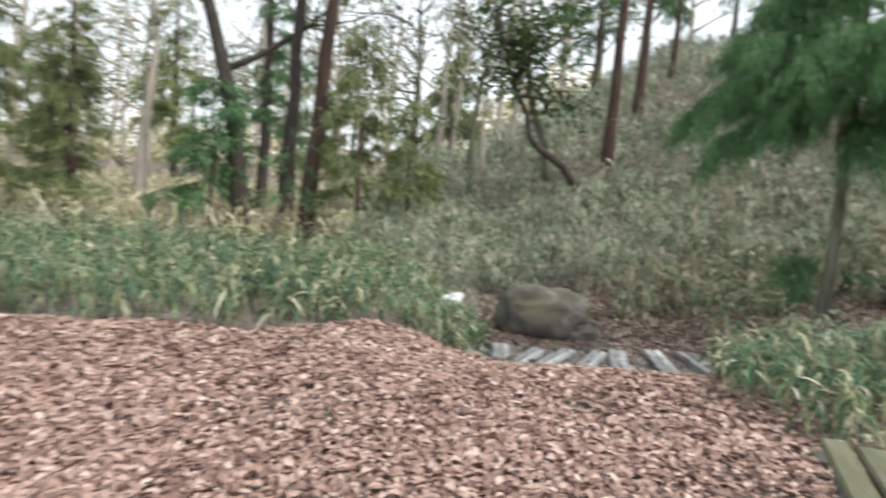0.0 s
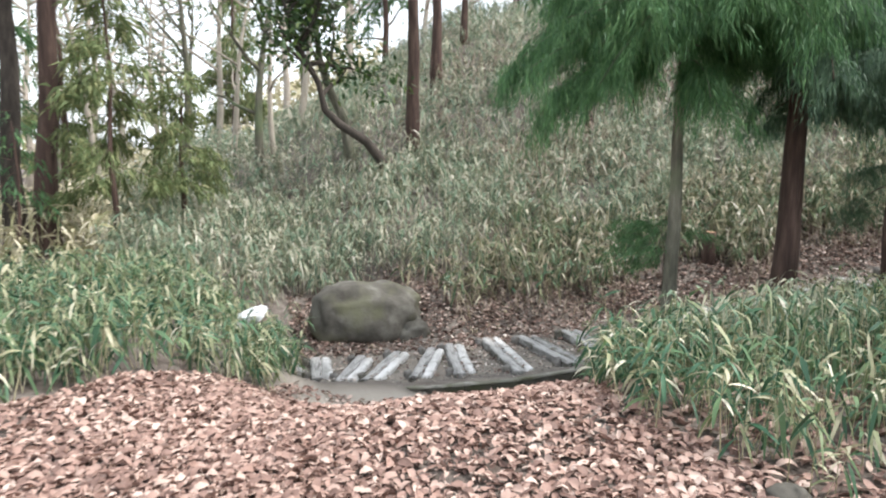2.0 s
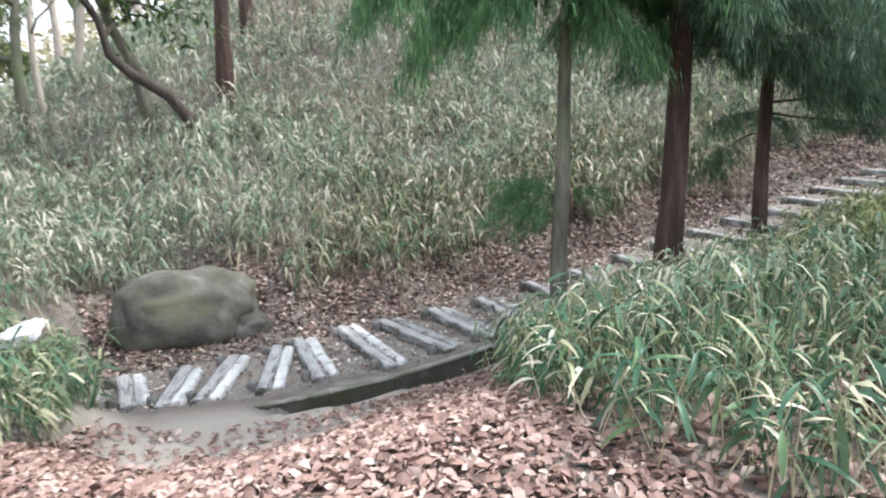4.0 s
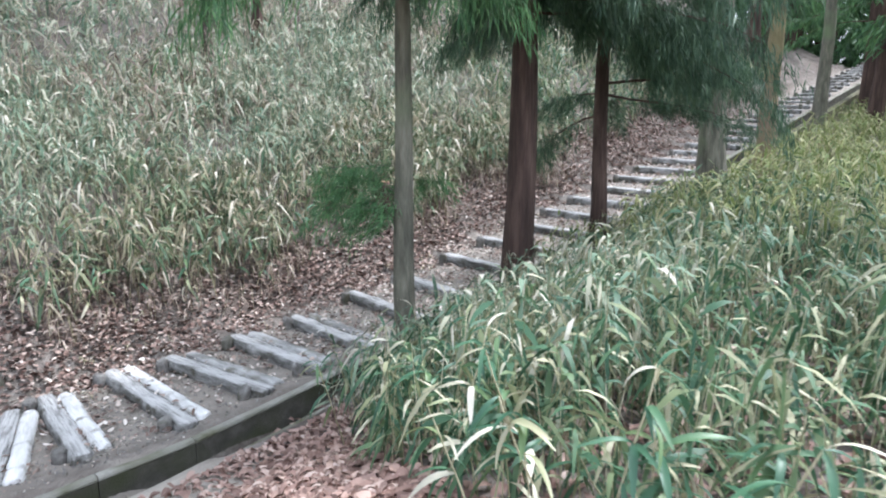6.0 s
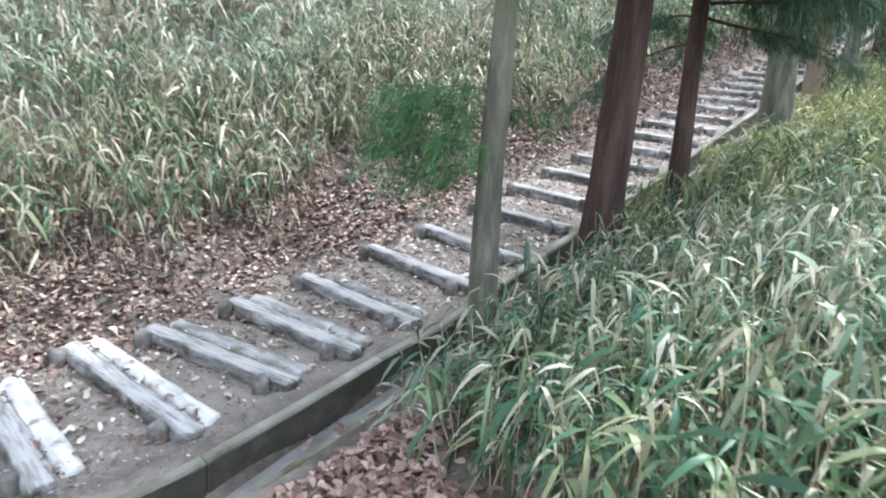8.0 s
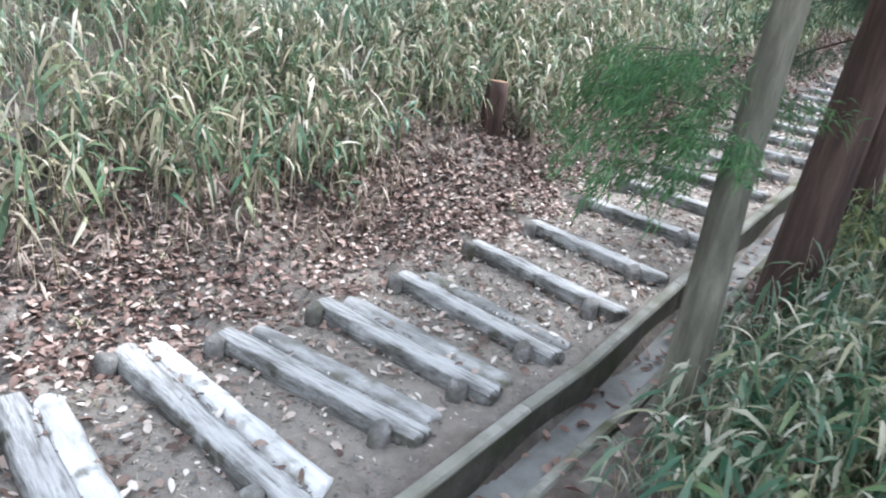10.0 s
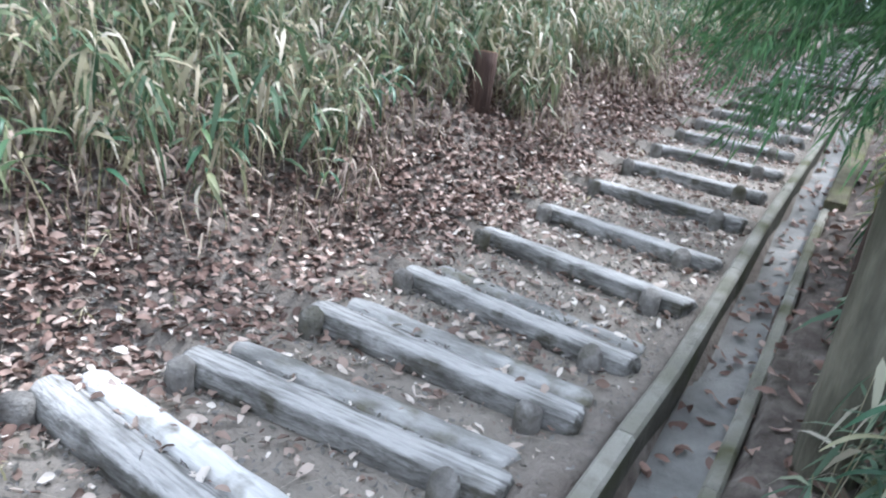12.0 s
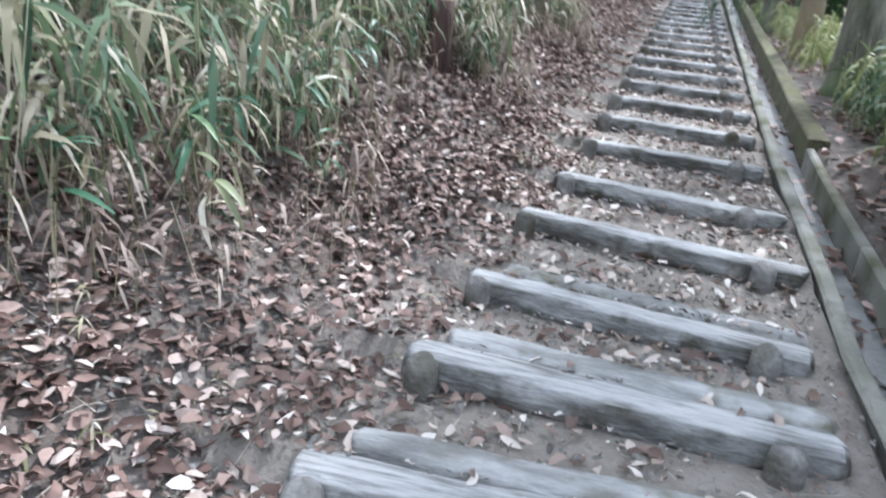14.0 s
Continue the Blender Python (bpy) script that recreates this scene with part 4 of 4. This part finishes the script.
for a, b in zip(edges[:-1], edges[1:]):
    seg = list(runs[a:b + 1])
    seg[-1] -= 0.006
    swept("wall_stone", seg, -0.033, 0.033, -0.40, -0.048, gutter, SHADED_WALL)
    swept("cap_stone", seg, -0.036, 0.036, -0.047, -0.025, gutter, CONCRETE)
    if seg[0] > 6.3:
        swept("mossy_block", seg, 0.27, 0.42, -0.40, -0.03, gutter, MOSS_STONE, "yellow-green mossy concrete block")
    else:
        swept("outer_stone", seg, 0.27, 0.33, -0.40, -0.09, gutter, CONCRETE)
swept("gutter_floor", list(runs[7:]), 0.03, 0.275, -0.40, -0.25, gutter, SILT, "grey silt in the gutter")


# ---- rock, stump, bag, bench ----
def boulder(name, x, y, z, size, label, seed, mat=ROCK):
    bm = bmesh.new()
    bmesh.ops.create_icosphere(bm, subdivisions=4, radius=1)
    off = Vector((seed * 3.1, seed * 1.7, 0))
    for v in bm.verts:
        p = v.co.copy()
        k = 1 + 0.22 * noise.noise(p * 1.3 + off) + 0.10 * noise.noise(p * 3.1 + off) + 0.035 * noise.noise(p * 8 + off)
        q = Vector([math.copysign(abs(c) ** 0.75, c) for c in p])
        v.co = Vector((q.x * size[0], q.y * size[1], q.z * size[2])) * k
    me = bpy.data.meshes.new(name)
    bm.to_mesh(me)
    bm.free()
    me.materials.append(mat)
    me.polygons.foreach_set("use_smooth", [True] * len(me.polygons))
    ob = new(name, me)
    ob.location = (x, y, z)
    return tagged(ob, label, "rock")


boulder("boulder", 1.78, 10.35, -0.62, (0.72, 0.45, 0.44), "large rounded grey-brown boulder at the foot of the bank", 2)
boulder("rock", 2.36, 10.05, -0.84, (0.24, 0.2, 0.2), "grey stone leaning against the boulder", 5)
boulder("stone", 2.42, 3.78, -0.015, (0.10, 0.08, 0.06), "small dark brown stone among fallen leaves", 7)

stump = holder("tree_stump", 7.12, 10.14, min(0.19, float(height(7.12, 10.14)) + 0.12), "cut reddish tree stump on the bank", "stump")
v, f = tube([(0, 0, -0.45), (0, 0, 0.05), (0.01, 0, 0.2), (0.01, 0, 0.32)], [0.13, 0.11, 0.102, 0.1], 14, 0.05, 3)
mesh_object("bark", v, f, BARK, stump, shade=True)
v, f = tube([(0.01, 0, 0.31), (0.01, 0, 0.326)], [0.096, 0.09], 14, 0.03, 3)
mesh_object("cut_top", v, f, CUT_WOOD, stump, "pale reddish cut face")

bm = bmesh.new()
bmesh.ops.create_icosphere(bm, subdivisions=4, radius=1)
for v in bm.verts:
    p = v.co.copy()
    k = 1 + 0.35 * noise.noise(p * 2 + Vector((4, 2, 1))) + 0.2 * noise.noise(p * 5)
    v.co = Vector((p.x * 0.16, p.y * 0.09, p.z * 0.09)) * k
    v.co *= 1 + 0.10 * noise.noise(p * 11)
    v.co.z += 0.35 * v.co.x
me = bpy.data.meshes.new("plastic_bag")
bm.to_mesh(me)
bm.free()
me.materials.append(PLASTIC)
bag = tagged(new("plastic_bag", me), "crumpled white plastic bag caught in the dwarf bamboo", "bag")
bag.location = (0.25, 8.75, -0.17)


def plank(name, size, parent, at, mat):
    bm = bmesh.new()
    bmesh.ops.create_cube(bm, size=1)
    for v in bm.verts:
        v.co = Vector((v.co.x * size[0], v.co.y * size[1], v.co.z * size[2]))
    bmesh.ops.bevel(bm, geom=bm.edges[:], offset=0.008, segments=2, affect="EDGES")
    me = bpy.data.meshes.new(name)
    bm.to_mesh(me)
    bm.free()
    me.materials.append(mat)
    ob = new(name, me)
    ob.parent, ob.location = parent, at
    return ob


bench = holder("bench", 1.80, 2.11, 0.0, "low mossy wooden bench of four planks on the leaves", "bench")
bench.rotation_euler = (0, 0, radians(BENCH_TURN))
for k in range(4):
    plank("plank", (0.115, 1.6, 0.04), bench, (-0.21 + 0.14 * k, -0.02 * k, 0.42), MOSS_WOOD)
for yy in (-0.55, 0.5):
    plank("bearer", (0.5, 0.08, 0.07), bench, (0, yy, 0.365), POST)
    for xx in (-0.17, 0.17):
        v, f = tube([(0, 0, -0.05), (0, 0, 0.33)], [0.065, 0.06], 12, 0.04, 3)
        q = mesh_object("leg", v, f, POST, bench, shade=True)
        q.location = (xx, yy, 0)

x, y = scatter(-16, 9, -10, 5.6, 120, lambda x, y: ((y < 0.6) | (x < -6)) & ~in_west(x, y) & ~in_bed(x, y))
litter("fallen_leaves", "brown fallen leaves over the rest of the clearing", x, y, 0.1)
x, y = scatter(4.2, 16, -8, 0, 45, in_bed)
thicket("dwarf_bamboo_bed", "dwarf bamboo under the cedars", x, y, rng.uniform(0.3, 0.6, len(x)), 8, SASA, 0.2)


# ---- distant woods ----
n = 13000
x = rng.uniform(-90, 70, n)
y = 58 + rng.uniform(0, 22, n)
crest = 3.4 + 1.3 * np.sin(0.21 * x) + 0.9 * np.sin(0.63 * x + 1)
z = height(x, y) + crest * rng.random(n) ** 0.8
az = rng.random(n) * 2 * np.pi
way = unit(np.stack([np.cos(az), np.sin(az), rng.normal(0, 0.7, n)], 1))
side = unit(np.cross(way, rng.normal(0, 1, (n, 3))))
L = rng.uniform(0.5, 1.1, n)
# straw tone of dry grass gives the foliage its painted haze
woods = new("far_woods", blade_mesh("far_woods", np.stack([x, y, z], 1), way, side, L, L * 0.5, L * 0.3, GRASS_DRY))
tagged(woods, "pale hazy wood far beyond the clearing", "woods", kind="stuff")


# ---- single bamboo plants at the edges ----
LEAF = material("large_bamboo_leaf", [(0.1, (0.035, 0.10, 0.055)), (0.45, (0.07, 0.16, 0.085)), (0.62, (0.14, 0.22, 0.09)), (0.75, (0.40, 0.38, 0.24)), (0.88, (0.72, 0.68, 0.56))], scale=6, island=0.8, per_object=True, rough=0.45, bump=0, spec=0.45, through_light=0.25)


def leaf_blade(length, width, droop):
    """A broad pointed leaf along x with a folded midrib and a hanging tip, as verts and faces."""
    verts, faces = [], []
    n = 6
    for i in range(n + 1):
        u = i / n
        w = width * 0.5 * math.sin(math.pi * min(1, u * 0.93 + 0.04)) ** 0.7
        zz = 0.12 * length * math.sin(u * 2) - droop * length * u * u
        verts += [Vector((u * length, -w, zz + w * 0.35)), Vector((u * length, 0, zz)), Vector((u * length, w, zz + w * 0.35))]
    for i in range(n):
        a = 3 * i
        faces += [(a, a + 3, a + 4, a + 1), (a + 1, a + 4, a + 5, a + 2)]
    return verts, faces


def bamboo_plant(tall, leaves, seed, size):
    r = random.Random(seed)
    t = holder("bamboo_plant", 0, 0, 0, "single dwarf bamboo stalk with broad drooping leaves", "dwarf bamboo", "bamboo plants at the path's edge")
    w = wander((0, 0, -0.03), (r.uniform(-0.3, 0.3), r.uniform(-0.3, 0.3), 1), tall, 6, 0.13, r)
    v, f = tube(w, [0.0045 - 0.0004 * i for i in range(7)], 6, 0, seed)
    mesh_object("stalk", v, f, GRASS_DRY, t, shade=True)
    for k in range(leaves):
        ln = size * r.uniform(0.6, 1.2)
        v, f = leaf_blade(ln, ln * r.uniform(0.12, 0.18), r.uniform(0.3, 0.9))
        q = mesh_object("leaf", v, f, LEAF, t, shade=True)
        q.matrix_local = Matrix.Translation(w[r.choice((3, 4, 5, 6, 6))]) @ pose(0, 0, 0, r.uniform(-30, 30), r.uniform(-35, 35), r.uniform(0, 360))
    return t


plants = [bamboo_plant(0.52, 10, 900, 0.16), bamboo_plant(0.42, 9, 901, 0.17), bamboo_plant(0.62, 11, 902, 0.165), bamboo_plant(0.36, 8, 903, 0.15)]
spots = []
r1 = random.Random(77)
for k in range(40):
    yy = 4.0 + 3.3 * k / 40
    spots.append((float(bed_edge(yy)) + r1.uniform(-0.1, 0.5), yy + r1.uniform(-0.05, 0.05)))
for k in range(22):
    xx = 2.9 + 0.19 * k
    spots.append((xx, 10.25 + 0.18 * math.sin(2.3 * xx) + r1.uniform(-0.15, 0.35)))
for k in range(26):
    spots.append((4.35 + r1.uniform(-0.75, 0.75), 7.05 + r1.uniform(-0.4, 0.1)))
for k in range(34):
    spots.append((3.85 + r1.uniform(-0.5, 0.8), 6.6 + r1.uniform(-0.55, 0.5)))
for k in range(8):
    spots.append((0.5 + r1.uniform(-0.25, 0.2), 8.7 + r1.uniform(-0.4, 0.45)))
for k in range(10):
    xx = -1.6 + 0.2 * k
    spots.append((xx, float(np.interp(xx, [-9, -3, -1.5, -0.4, 0.3, 0.7], [5.2, 5.5, 5.75, 6.6, 7.6, 8.4])) + r1.uniform(0.0, 0.3)))
for k, (xx, yy) in enumerate(spots):
    at_spot = pose(xx, yy, float(height(xx, yy)), 0, 0, r1.uniform(0, 360))
    if k < 4:
        plants[k].matrix_basis = at_spot
    else:
        copy_thing(plants[k % 4], at_spot)


# ---- twigs and tufts ----
def lying_sticks(name, label, x, y, length, thick, mat, upright=0.12):
    az = rng.random(len(x)) * 2 * np.pi
    L = length * rng.uniform(0.4, 1.3, len(x))
    foot = np.stack([x, y, height(x, y) + 0.012], 1)
    top = foot + np.stack([np.cos(az) * L, np.sin(az) * L, np.abs(rng.normal(0, upright, len(x))) * L], 1)
    top[:, 2] = np.maximum(top[:, 2], height(top[:, 0], top[:, 1]) + 0.012)
    return tagged(new(name, stalk_mesh(name, foot, top, thick, mat)), label, "twigs", kind="stuff")


x, y = scatter(1.0, 13, 8.0, 10.8, 110, lambda x, y: np.abs(y - stair_middle(x) - 0.7) < 1.3)
lying_sticks("twigs", "thin dry twigs and stalks lying on the soil", x, y, 0.12, 0.002, BARK_PALE)
x, y = scatter(-4, 3.5, 1.0, 7.6, 14, clearing)
lying_sticks("twigs", "dark dry twigs among the fallen leaves", x, y, 0.16, 0.003, BARK_DARK)
x, y = scatter(1.2, 12, 8.8, 10.6, 26, lambda x, y: (y - stair_middle(x) > 0.3) & (np.sin(3.1 * x) * np.sin(4.3 * y) > 0.1))
me, foot, top = sasa_blades("grass_tufts", x, y, rng.uniform(0.02, 0.07, len(x)), 6, GRASS_DRY, 0.06)
tagged(new("grass_tufts", me), "short dull grass tufts on the trodden soil", "grass", kind="stuff")
x, y = scatter(0.8, 9, 7.9, 10.6, 330, lambda x, y: (y > gutter_line(x) + 0.06) & (y - stair_middle(x) < 1.6))
litter("leaf_crumbs", "small crumbs of dry leaf and bark on the soil", x, y, 0.022, lift=0.006, mat=LITTER_PALE)
x, y = scatter(0.8, 9, 7.9, 10.6, 850, lambda x, y: (y > gutter_line(x) + 0.06) & (y - stair_middle(x) < 1.6))
litter("leaf_crumbs", "small dark crumbs of leaf and bark on the soil", x, y, 0.026, lift=0.006, mat=POST)
